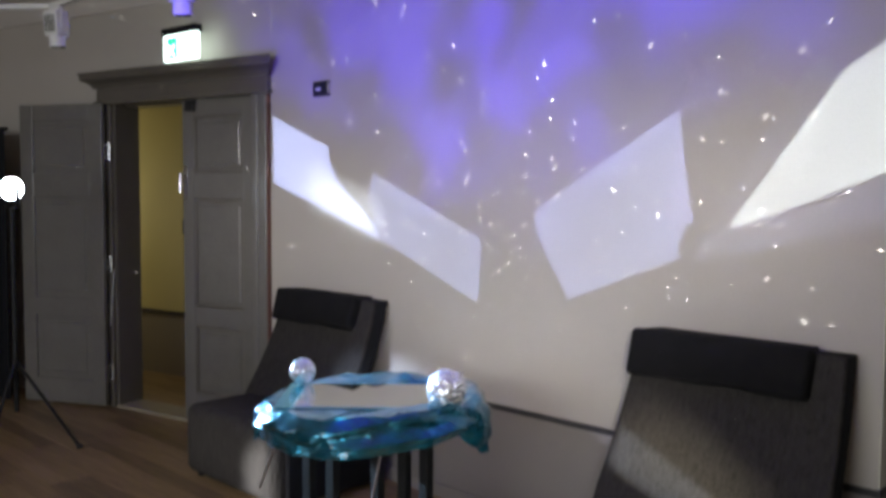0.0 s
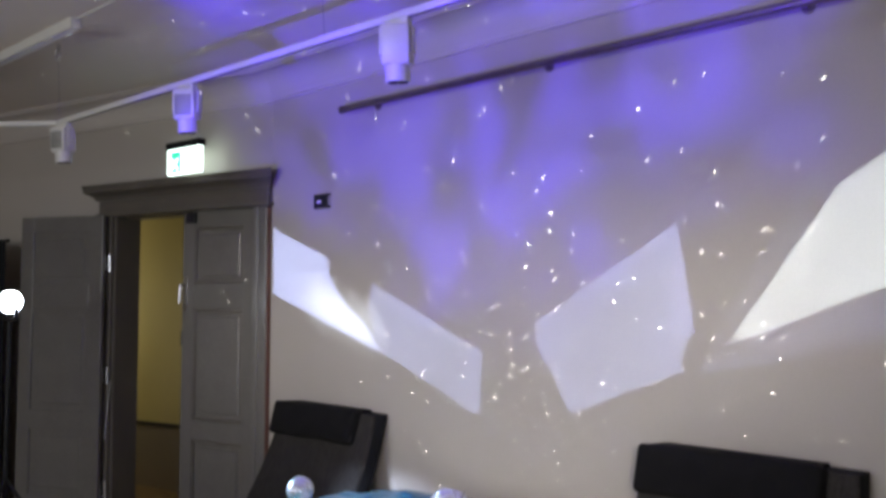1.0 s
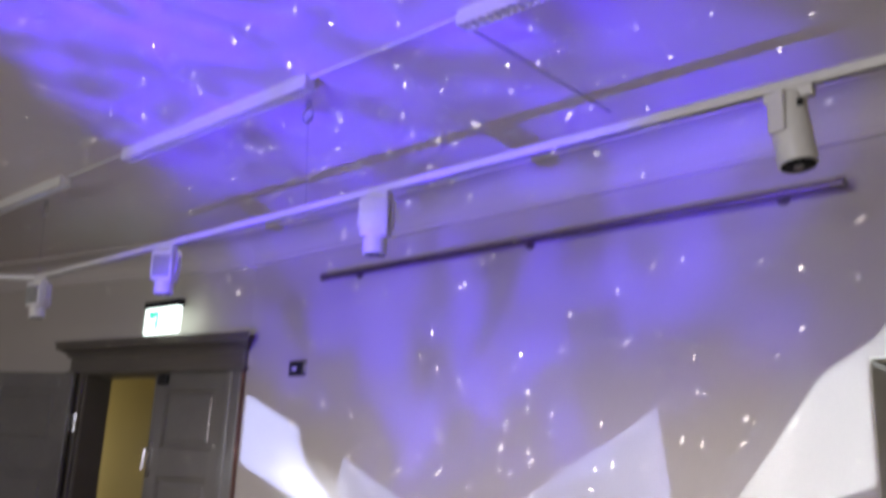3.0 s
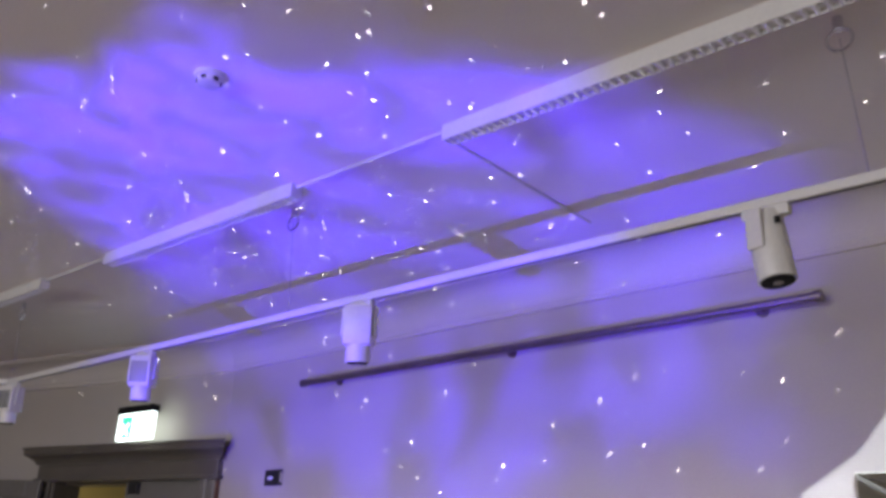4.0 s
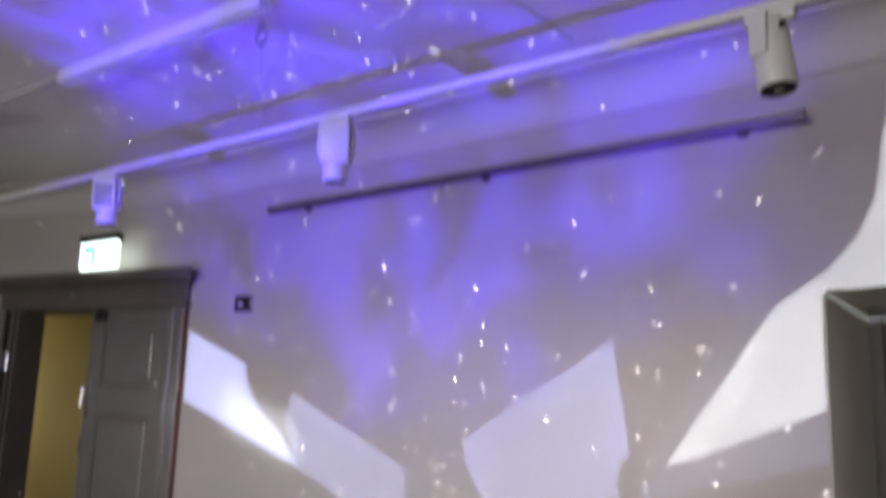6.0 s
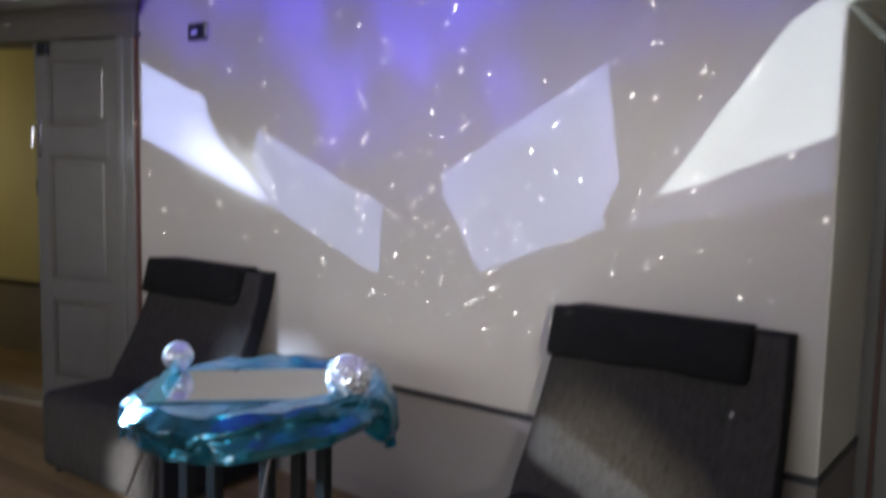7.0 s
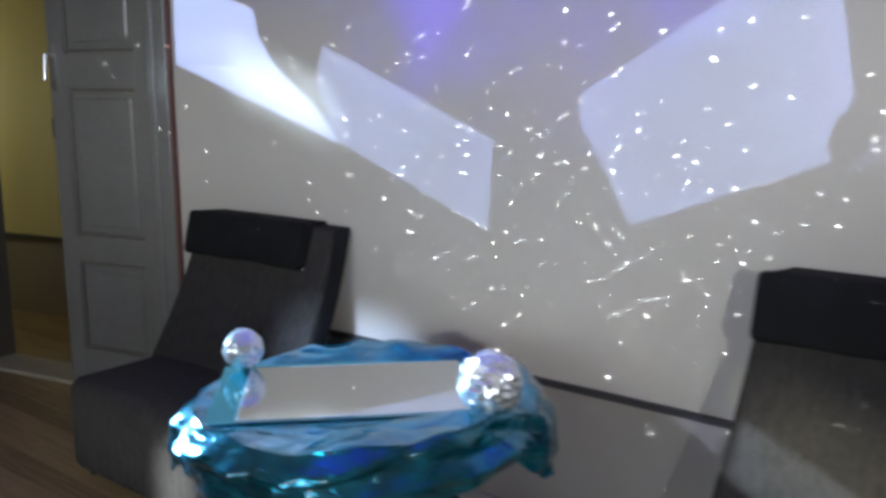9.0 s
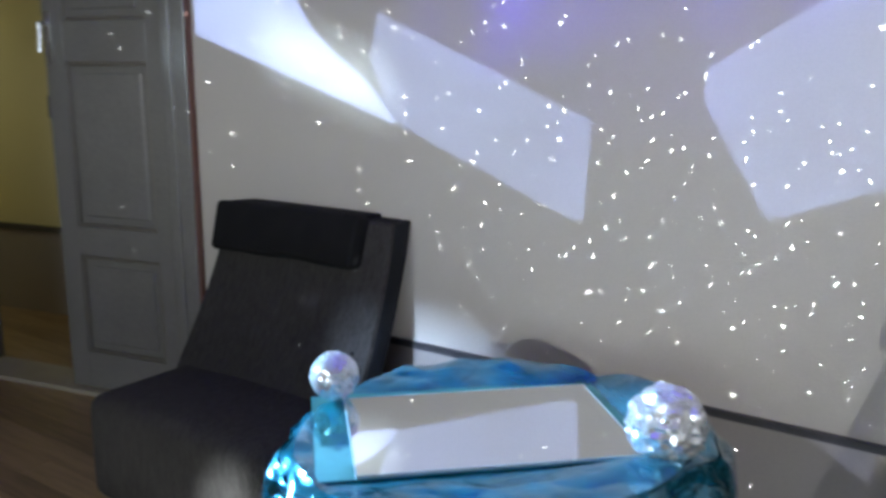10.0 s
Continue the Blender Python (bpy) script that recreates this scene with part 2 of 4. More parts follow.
def cornice(length):
    """Stepped and coved ceiling moulding along x, wall face at y = 0, room towards -y."""
    bm = bmesh.new()
    prof = [(0.0, 2.760), (-0.012, 2.762), (-0.016, 2.772), (-0.012, 2.782), (-0.016, 2.790)]
    for i in range(13):
        a = math.pi / 2 * i / 12
        prof.append((-0.018 - 0.130 * (1 - math.cos(a)), 2.795 + 0.130 * math.sin(a)))
    prof += [(-0.152, 2.932), (-0.165, 2.936), (-0.168, CEIL), (0.0, CEIL)]
    ends = []
    for x in (0.0, length):
        ends.append([bm.verts.new((x, y, z)) for y, z in prof])
    for i in range(len(prof) - 1):
        bm.faces.new((ends[0][i], ends[0][i + 1], ends[1][i + 1], ends[1][i]))
    return bm


structure("cornice", cornice(X1 - BEND.x + 0.03), CORNICE_PAINT, "pale stepped plaster ceiling cornice", "trim", pose(BEND.x - 0.03, WALL, 0), True)
structure("cornice", cornice(4.6), CORNICE_PAINT, "pale stepped plaster ceiling cornice", "trim", DOOR_WALL @ pose(-4.6, 0, 0), True)

# corridor behind the double door
structure("corridor_wall", boxes((-4.7, 0.9, 0.95, 1.05, 0, CEIL), (0.0, 0.1, THICK, 0.95, 0, CEIL), (-4.7, -4.6, THICK, 0.95, 0, CEIL)), YELLOW_WALL, "yellow lit corridor wall seen through the door", "wall", DOOR_WALL)
structure("corridor_dado", boxes((-4.6, 0.0, 0.942, 0.95, 0, DADO - 0.02)), LOWER_PAINT, "brown painted lower corridor wall", "wainscot", DOOR_WALL)
structure("corridor_rail", boxes((-4.6, 0.0, 0.93, 0.95, DADO - 0.02, DADO + 0.012)), DADO_PAINT, "thin dark dado rail in the corridor", "trim", DOOR_WALL)
structure("threshold", boxes((-OP1 + 0.005, -OP0 - 0.005, -0.02, THICK, -0.02, 0.018, 0.006)), mat("threshold_wood", (0.32, 0.28, 0.20), 0.5), "worn pale wooden door threshold", "threshold", DOOR_WALL)

# ---- double door ----


def panel_leaf(m, parent, width, height, paint=DOOR_PAINT):
    """A leaf with three sunk panels; local x from 0 to width, face towards -y."""
    th, st = 0.042, 0.105
    rails = [(0.0, 0.17), (0.62, 0.75), (1.46, 1.63), (height - 0.11, height)]
    bm = bmesh.new()
    box(bm, 0, st, 0, th, 0, height, 0.003)
    box(bm, width - st, width, 0, th, 0, height, 0.003)
    for a, b in rails:
        box(bm, st - 0.001, width - st + 0.001, 0.001, th - 0.001, a, b, 0.003)
    leaf = part("door_leaf", bm, paint, parent)
    leaf.matrix_basis = m
    for (a0, a1), (b0, b1) in zip(rails, rails[1:]):
        bm = bmesh.new()
        z0, z1 = a1, b0
        box(bm, st - 0.005, width - st + 0.005, 0.017, th - 0.016, z0 - 0.005, z1 + 0.005)
        box(bm, st + 0.045, width - st - 0.045, 0.009, th - 0.01, z0 + 0.045, z1 - 0.045, 0.007, seg=1)
        part("panel", bm, paint, leaf)
        bm = bmesh.new()
        for x in (st, width - st - 0.016):
            box(bm, x, x + 0.016, 0.004, 0.018, z0, z1, 0.005)
        for z in (z0, z1 - 0.016):
            box(bm, st + 0.016, width - st - 0.016, 0.0045, 0.018, z, z + 0.016, 0.005)
        part("panel_moulding", bm, FRAME_PAINT if paint == DOOR_PAINT else paint, leaf)
    return leaf


double_door = thing("double_door", "brown-grey painted panelled double door, one leaf folded open", "door", DOOR_WALL, kind="structure")
LEAF_W = 0.655
leaf_r = panel_leaf(pose(-OP0 - LEAF_W - 0.012, 0.025, 0.022), double_door, LEAF_W, OP_TOP - 0.03)
leaf_r["label"] = "closed brown-grey panelled leaf"
leaf_l = panel_leaf(pose(-OP1 - 0.02, -0.055, 0.022, 0, 0, 180 + 16), double_door, LEAF_W + 0.02, OP_TOP - 0.03)
leaf_l["label"] = "open leaf folded back to the wall"
# handle plate and lever on the closed leaf
bm = bmesh.new()
box(bm, 0.022, 0.052, -0.010, 0.0, 1.45, 1.67, 0.004)
tube(bm, (0.037, -0.010, 1.62), (0.037, -0.055, 1.62), 0.009, n=12)
tube(bm, (0.037, -0.05, 1.62), (0.036, -0.058, 1.50), 0.010, 0.007, n=12)
part("door_handle", bm, STEEL, leaf_r, "worn bright metal lever handle", True)
bm = bmesh.new()
box(bm, -0.018, 0.012, 0.005, 0.035, 1.22, 1.32, 0.004)
part("lock_case", bm, PLASTIC_DARK, leaf_r, "black latch keep")
bm = bmesh.new()
box(bm, 0.05, 0.13, -0.03, 0.0, OP_TOP - 0.11, OP_TOP - 0.04, 0.005)
part("door_closer", bm, PLASTIC_DARK, leaf_r, "dark door closer box")
for z in (0.25, 1.02, 1.80):
    bm = bmesh.new()
    tube(bm, (-OP1 - 0.004, -0.035, z - 0.06), (-OP1 - 0.004, -0.035, z + 0.06), 0.011, n=12)
    box(bm, -OP1 - 0.045, -OP1 - 0.004, -0.042, -0.036, z - 0.05, z + 0.05)
    part("hinge", bm, STEEL, double_door, "bright steel butt hinge", True)
# pull cord hung at the jamb
bm = bmesh.new()
for i in range(8):
    z = 0.98 - 0.05 * i
    tube(bm, (-OP1 + 0.02 - 0.006 * i, -0.03, z), (-OP1 + 0.02 - 0.006 * (i + 1), -0.03, z - 0.05), 0.003, n=6)
part("cord", bm, PLASTIC_WHITE, double_door, "thin pale hanging cord")
# casing, lining and cornice over the door
bm = bmesh.new()
box(bm, -OP0, -OP0 + 0.125, -0.03, 0.0, 0, OP_TOP, 0.006)
box(bm, -OP0 + 0.012, -OP0 + 0.06, -0.04, -0.028, 0, OP_TOP, 0.006)
part("casing", bm, DOOR_PAINT, double_door)
bm = bmesh.new()
box(bm, -OP0 + 0.125, -OP0 + 0.14, -0.026, 0.0, 0, OP_TOP + 0.13, 0.003)
part("casing_edge", bm, RED_EDGE, double_door, "worn reddish casing edge")
bm = bmesh.new()
box(bm, -OP1 - 0.12, -OP1, -0.03, 0.0, 0, OP_TOP, 0.006)
part("casing", bm, FRAME_PAINT, double_door)
bm = bmesh.new()
box(bm, -OP1, -OP1 + 0.02, 0.0, THICK, 0, OP_TOP)
box(bm, -OP0 - 0.012, -OP0, 0.08, THICK, 0, OP_TOP)
box(bm, -OP1 + 0.02, -OP0 - 0.012, 0.08, THICK, OP_TOP - 0.02, OP_TOP)
part("lining", bm, FRAME_PAINT, double_door)
bm = bmesh.new()
box(bm, -OP1 - 0.13, -OP0 + 0.145, -0.04, 0.0, OP_TOP, OP_TOP + 0.10, 0.005)
box(bm, -OP1 - 0.15, -OP0 + 0.16, -0.055, 0.0, OP_TOP - 0.012, OP_TOP + 0.012, 0.006)
part("lintel", bm, FRAME_PAINT, double_door)
bm = bmesh.new()
prof = [(0.0, 0.10), (-0.045, 0.10), (-0.05, 0.115), (-0.062, 0.13), (-0.085, 0.145), (-0.105, 0.155), (-0.11, 0.165), (-0.11, 0.19), (-0.118, 0.192), (-0.118, 0.207), (0.0, 0.21)]
ends = [[bm.verts.new(((-OP1 - 0.11 + y) if k == 0 else (-OP0 + 0.125 - y), y, OP_TOP + z)) for y, z in prof] for k in (0, 1)]
for i in range(len(prof) - 1):
    bm.faces.new((ends[0][i], ends[0][i + 1], ends[1][i + 1], ends[1][i]))
for e in ends:
    bm.faces.new(e)
part("door_cornice", bm, FRAME_PAINT, double_door, "projecting moulded door cornice")

# ---- door in the recess ----
recess_door = thing("recess_door", "grey-green painted door set deep in a wall recess", "door", pose(REC0, WALL + REC_DEEP, 0), kind="structure")
wd = REC1 - REC0
part("frame", boxes((0, 0.05, -0.02, 0.06, 0, REC_TOP, 0.004), (wd - 0.05, wd, -0.02, 0.06, 0, REC_TOP, 0.004), (0.05, wd - 0.05, -0.02, 0.06, REC_TOP - 0.06, REC_TOP, 0.004)), DOOR_PAINT, recess_door)
part("seal", boxes((0.05, 0.062, 0.0, 0.05, 0, REC_TOP - 0.06)), RED_EDGE, recess_door, "dark reddish gap")
lf = panel_leaf(pose(0.064, 0.004, 0.01), recess_door, wd - 0.12, REC_TOP - 0.08)
bm = bmesh.new()
box(bm, 0.035, 0.075, -0.008, 0.0, 0.93, 1.15, 0.004)
tube(bm, (0.055, -0.008, 1.08), (0.055, -0.05, 1.08), 0.009, n=12)
tube(bm, (0.05, -0.05, 1.08), (0.17, -0.052, 1.075), 0.010, 0.008, n=12)
part("door_handle", bm, BRASS, lf, "brass lever handle on a long plate", True)
# grey-green paint made paler, with the light on the lining put into it
LIT_RECESS_PAINT = mat("lit_recess_paint", (0.72, 0.70, 0.60), 0.6, vary=0.06, scale=3)
for lining in ((REC0 - 0.001, REC0 + 0.004, WALL + 0.004, WALL + REC_DEEP, DADO + 0.013, REC_TOP), (REC1 - 0.004, REC1 + 0.001, WALL + 0.004, WALL + REC_DEEP, 0, REC_TOP),
               (REC0 + 0.004, REC1 - 0.004, WALL + 0.004, WALL + REC_DEEP, REC_TOP - 0.005, REC_TOP + 0.001)):
    structure("recess_lining", boxes(lining), LIT_RECESS_PAINT, "grey-green painted recess lining, lightened in place of light", "wall")

# ---- picture rod ----
rod = thing("hanging_rod", "dark steel picture-hanging rod fixed to the wall", "rail", pose(-3.90, WALL, 2.595))
bm = bmesh.new()
tube(bm, (0, -0.07, 0), (2.745, -0.07, 0), 0.017, n=14)
bar = part("rod", bm, ROD_STEEL, rod, "", True)
for x in (0.0, 2.745):
    bm = bmesh.new()
    tube(bm, (x - 0.012, -0.07, 0), (x + 0.012, -0.07, 0), 0.021, n=14)
    part("end_cap", bm, ROD_STEEL, bar, "", True)
for x in (0.22, 1.37, 2.52):
    bm = bmesh.new()
    tube(bm, (x, -0.06, 0), (x, 0.0, 0), 0.009, n=10)
    tube(bm, (x, -0.006, 0), (x, 0.0, 0), 0.024, n=14)
    part("bracket", bm, ROD_STEEL, rod, "", True)

# ---- wall controls ----
ctl = thing("wall_sensor", "small black wall sensor with a bright window", "sensor", pose(-4.145, WALL, 2.112))
bm = bmesh.new()
box(bm, -0.065, 0.065, -0.028, 0.0, -0.042, 0.042, 0.006)
case = part("case", bm, PLASTIC_DARK, ctl)
bm = bmesh.new()
box(bm, -0.03, 0.01, -0.032, -0.027, -0.012, 0.004, 0.002)
part("window", bm, PLASTIC_WHITE, case, "small pale window")
bm = bmesh.new()
box(bm, 0.062, 0.069, -0.024, -0.004, -0.03, 0.03, 0.002)
part("side_strip", bm, STEEL, case, "bright side strip")

# ---- exit sign ----
sign = thing("exit_sign", "glowing white and green exit sign over the door", "sign", DOOR_WALL @ pose(-0.632, -0.13, 2.437, 0, 0, -8))
bm = bmesh.new()
box(bm, -0.175, 0.175, -0.018, 0.018, -0.084, 0.082, 0.006)
part("light_panel", bm, SIGN_FACE, sign)
bm = bmesh.new()
box(bm, -0.125, -0.02, -0.022, -0.017, -0.07, 0.06)
field = part("green_field", bm, SIGN_GREEN, sign, "green field")
bm = bmesh.new()
for a in (-1, 1):
    box(bm, -0.05, 0.05, -0.004, 0.0, -0.009, 0.009, m=pose(-0.078, -0.0215, -0.02, 0, 45 * a, 0))
part("arrow", bm, SIGN_FACE, field, "white arrow")
bm = bmesh.new()
box(bm, -0.18, 0.18, -0.03, 0.03, 0.081, 0.125, 0.006)
box(bm, -0.04, 0.04, 0.0, 0.115, 0.10, 0.13, 0.004)
part("housing", bm, SLOT_DARK, sign, "dark top housing")

# ---- ceiling track and its spotlights ----
TRX, TRY, TRZ = -2.3, 2.162, 2.512
TRACK = pose(TRX, TRY, TRZ, 0, 0, 1.1)
track = thing("lighting_track", "white ceiling lighting track hung on thin wires", "track", TRACK @ pose(-TRX, 0, 0))
bm = bmesh.new()
box(bm, -5.02, 1.6, -0.014, 0.014, -0.013, 0.013, 0.003)
part("rail", bm, WHITE_METAL, track)
bm = bmesh.new()
box(bm, -5.01, 1.59, -0.003, 0.003, -0.0142, -0.0125)
part("slot", bm, SLOT_DARK, track, "dark slot")
bm = bmesh.new()
box(bm, -0.014, 0.014, -2.6, 0.0, -0.013, 0.013, 0.003, m=pose(-5.00, 0.0, 0, 0, 0, -52))
part("rail", bm, WHITE_METAL, track)
for x in (-4.98, -2.71, -0.68, 1.1):
    bm = bmesh.new()
    tube(bm, (x, 0, 0.015), (x - 0.02, -0.01, CEIL - TRZ - 0.06), 0.0022, n=6)
    wire = part("wire", bm, STEEL, track)
    bm = bmesh.new()
    tube(bm, (x - 0.02, -0.01, CEIL - TRZ - 0.035), (x - 0.02, -0.01, CEIL - TRZ), 0.012, n=10)
    ring = []
    for i in range(20):
        t = 2 * math.pi * i / 20
        ring.append([bm.verts.new((x - 0.02 + (0.03 + 0.004 * math.cos(q)) * math.sin(t), -0.01 + 0.004 * math.sin(q), CEIL - TRZ - 0.062 + (0.03 + 0.004 * math.cos(q)) * math.cos(t))) for q in (0, 1.05, 2.09, 3.14, 4.19, 5.24)])
    for i in range(20):
        for j in range(6):
            bm.faces.new((ring[i][j], ring[i][(j + 1) % 6], ring[(i + 1) % 20][(j + 1) % 6], ring[(i + 1) % 20][j]))
    part("ring_hook", bm, STEEL, wire, "steel ring hook", True)


def track_spot(m, tilt, turn, label, big=False, fins=False, vents=True):
    sp = thing("track_spotlight", label, "spotlight", m, group="spotlights on the track")
    bm = bmesh.new()
    box(bm, -0.058, 0.058, -0.015, 0.015, -0.040, -0.0135, 0.004)
    part("adapter", bm, WHITE_METAL, sp)
    head = pose(0, 0, -0.098 if big else -0.122, tilt, 0, turn)
    r, h = (0.0435, 0.172) if big else (0.038, 0.14)
    bm = bmesh.new()
    if fins:
        box(bm, -0.050, 0.050, -0.045, 0.045, -0.045, 0.09, 0.012, m=head)
        lathe(bm, [(0.042, -0.10), (0.041, -0.03)], 26, head)
    else:
        lathe(bm, [(r, -h * 0.62), (r * 1.04, -h * 0.60), (r * 1.02, h * 0.3), (r * 0.96, h * 0.40), (r * 0.7, h * 0.44)], 28, head)
    body = part("body", bm, WHITE_METAL, sp, "", True)
    bm = bmesh.new()
    zb = -0.1015 if fins else -h * 0.625
    lathe(bm, [(r * 0.90, zb - 0.002), (r * 0.90, zb + 0.002)], 26, head)
    part("lens", bm, SLOT_DARK, body, "dark lens opening", True)
    bm = bmesh.new()
    lathe(bm, [(r * 0.28, zb - 0.004), (r * 0.20, zb + 0.001)], 20, head)
    part("lamp", bm, ROD_STEEL, body, "", True)
    for sx in ((-1,) if big else (-1, 1)):
        bm = bmesh.new()
        box(bm, sx * (r + 0.006 + 0.012 * fins) - 0.004, sx * (r + 0.006 + 0.012 * fins) + 0.004, -0.022, 0.022, -0.135, -0.035, 0.003, m=pose(0, 0, 0, 0, 0, turn))
        if big:
            bmesh.ops.translate(bm, verts=bm.verts, vec=(0, 0, 0.006))
            for v in bm.verts:
                if v.co.z < -0.09:
                    v.co.x, v.co.y = v.co.x * 1.04, v.co.y * 0.96
        part("yoke", bm, WHITE_METAL, sp)
    if big:
        bm = bmesh.new()
        box(bm, 0.014, 0.028, -0.046, -0.038, -0.068, -0.052, 0.002, m=pose(0, 0, 0, 0, 0, 22))
        part("joint", bm, SLOT_DARK, sp, "dark pivot joint")
    if fins and vents:
        for i in range(7):
            bm = bmesh.new()
            x = -0.033 + 0.011 * i
            box(bm, x - 0.0018, x + 0.0018, -0.0475, -0.044, -0.025, 0.065, m=head)
            part("vent_slot", bm, SLOT_DARK, body)
    return sp


track_spot(TRACK @ pose(-4.93 - TRX, 0, 0), 4, 20, "white track spotlight pointing down near the track corner", fins=True)
track_spot(TRACK @ pose(-3.66 - TRX, 0, 0), 6, 35, "white ribbed track spotlight above the exit sign", fins=True)
track_spot(TRACK @ pose(-2.32 - TRX, 0, 0), 6, 34, "white track spotlight tinted by purple projection", fins=True, vents=False)
track_spot(TRACK @ pose(-0.92 - TRX, 0, 0), -8, 72, "white cylindrical track spotlight with a dark mouth", big=True)

# ---- linear ceiling luminaires ----


def luminaire(x0, x1, label):
    lu = thing("linear_luminaire", label, "ceiling lamp", pose(x0, 2.002 + (x0 + 2.9) * 0.019, CEIL, 0, 0, 1.1), group="linear luminaires in a row")
    n, L = int((x1 - x0) / 0.0285), x1 - x0
    bm = bmesh.new()
    box(bm, 0, L, -0.026, -0.020, -0.055, 0, 0.002)
    box(bm, 0, L, 0.020, 0.026, -0.055, 0, 0.002)
    box(bm, 0.0, L, -0.020, 0.020, -0.015, 0)
    for x in (0.0, L - 0.006):
        box(bm, x, x + 0.006, -0.020, 0.020, -0.053, -0.015)
    housing = part("housing", bm, WHITE_METAL, lu)
    bm = bmesh.new()
    tube(bm, (0.03, 0, -0.026), (L - 0.03, 0, -0.026), 0.008, n=12)
    part("tube", bm, PLASTIC_WHITE, housing, "unlit fluorescent tube", True)
    bm = bmesh.new()
    box(bm, 0.008, L - 0.008, -0.0195, 0.0195, -0.043, -0.039)
    part("reflector", bm, LOUVRE, housing, "satin metal reflector", True)
    me = None
    for i in range(n):
        if me is None:
            bm = bmesh.new()
            box(bm, -0.0025, 0.0025, -0.020, 0.020, -0.050, -0.030)
            tube(bm, (0, -0.0195, -0.0505), (0, 0.0195, -0.0505), 0.0065, n=10)
            sl = part("louvre_slat", bm, LOUVRE, housing)
            me = sl.data
        else:
            sl = new("louvre_slat", me)
            sl.parent = housing
        sl.location.x = 0.02 + i * (L - 0.04) / (n - 1)
    return lu


luminaire(-1.832, -0.60, "white linear ceiling luminaire with a louvred underside")
luminaire(-3.86, -2.55, "white linear ceiling luminaire bathed in purple light")
luminaire(-5.9, -4.47, "unlit grey linear ceiling luminaire in a dark corner")
cond = thing("cable_conduit", "thin painted conduit between the ceiling luminaires", "conduit", pose(0, 2.002 + 2.9 * 0.019, CEIL, 0, 0, 1.1))
bm = bmesh.new()
tube(bm, (-2.55, 0.0, -0.010), (-1.832, 0.0, -0.010), 0.006, n=10)
part("pipe", bm, WHITE_METAL, cond, "", True)
bm = bmesh.new()
tube(bm, (-4.47, 0.0, -0.010), (-3.86, 0.0, -0.010), 0.006, n=10)
part("pipe", bm, WHITE_METAL, cond, "", True)
bm = bmesh.new()
tube(bm, (-1.87, 0.02, -0.005), (-1.865, 0.90, -0.005), 0.005, n=8)
part("cable", bm, WHITE_METAL, cond, "", True)
smoke = thing("smoke_detector", "small white smoke detector on the ceiling", "detector", pose(-2.173, 1.375, CEIL))
bm = bmesh.new()
lathe(bm, [(0.045, 0.0), (0.045, -0.012), (0.036, -0.016), (0.032, -0.030), (0.014, -0.035)], 24)
case = part("case", bm, WHITE_METAL, smoke, "", True)
for i in range(6):
    bm = bmesh.new()
    box(bm, 0.030, 0.0365, -0.007, 0.007, -0.027, -0.018, m=pose(0, 0, 0, 0, 0, 60 * i))
    part("vent", bm, SLOT_DARK, case)

# ---- lounge chairs ----


def cushion(bm, w0, w1, d, h, y_lean, z0, bev):
    """A slab d thick and h high, width w0 below and w1 above, leaning back by y_lean over its height and bowed."""
    box(bm, -0.5, 0.5, -d / 2, d / 2, 0, h)
    for k in (0.14, 0.28, 0.40, 0.50, 0.60, 0.70, 0.80, 0.90):
        bmesh.ops.bisect_plane(bm, geom=bm.verts[:] + bm.edges[:] + bm.faces[:], plane_co=(0, 0, h * k), plane_no=(0, 0, 1))
    sharp = [e for e in bm.edges if len(e.link_faces) == 2 and e.calc_face_angle() > 0.5]
    bmesh.ops.bevel(bm, geom=sharp, offset=bev, segments=3, affect="EDGES", profile=0.5)
    for v in bm.verts:
        k = v.co.z / h
        w = w0 + (w1 - w0) * k - 0.02 * max(0.0, 0.12 - k) / 0.12
        v.co.x *= w
        v.co.y += y_lean * (k + 0.42 * k * (1 - k))
        v.co.z += z0


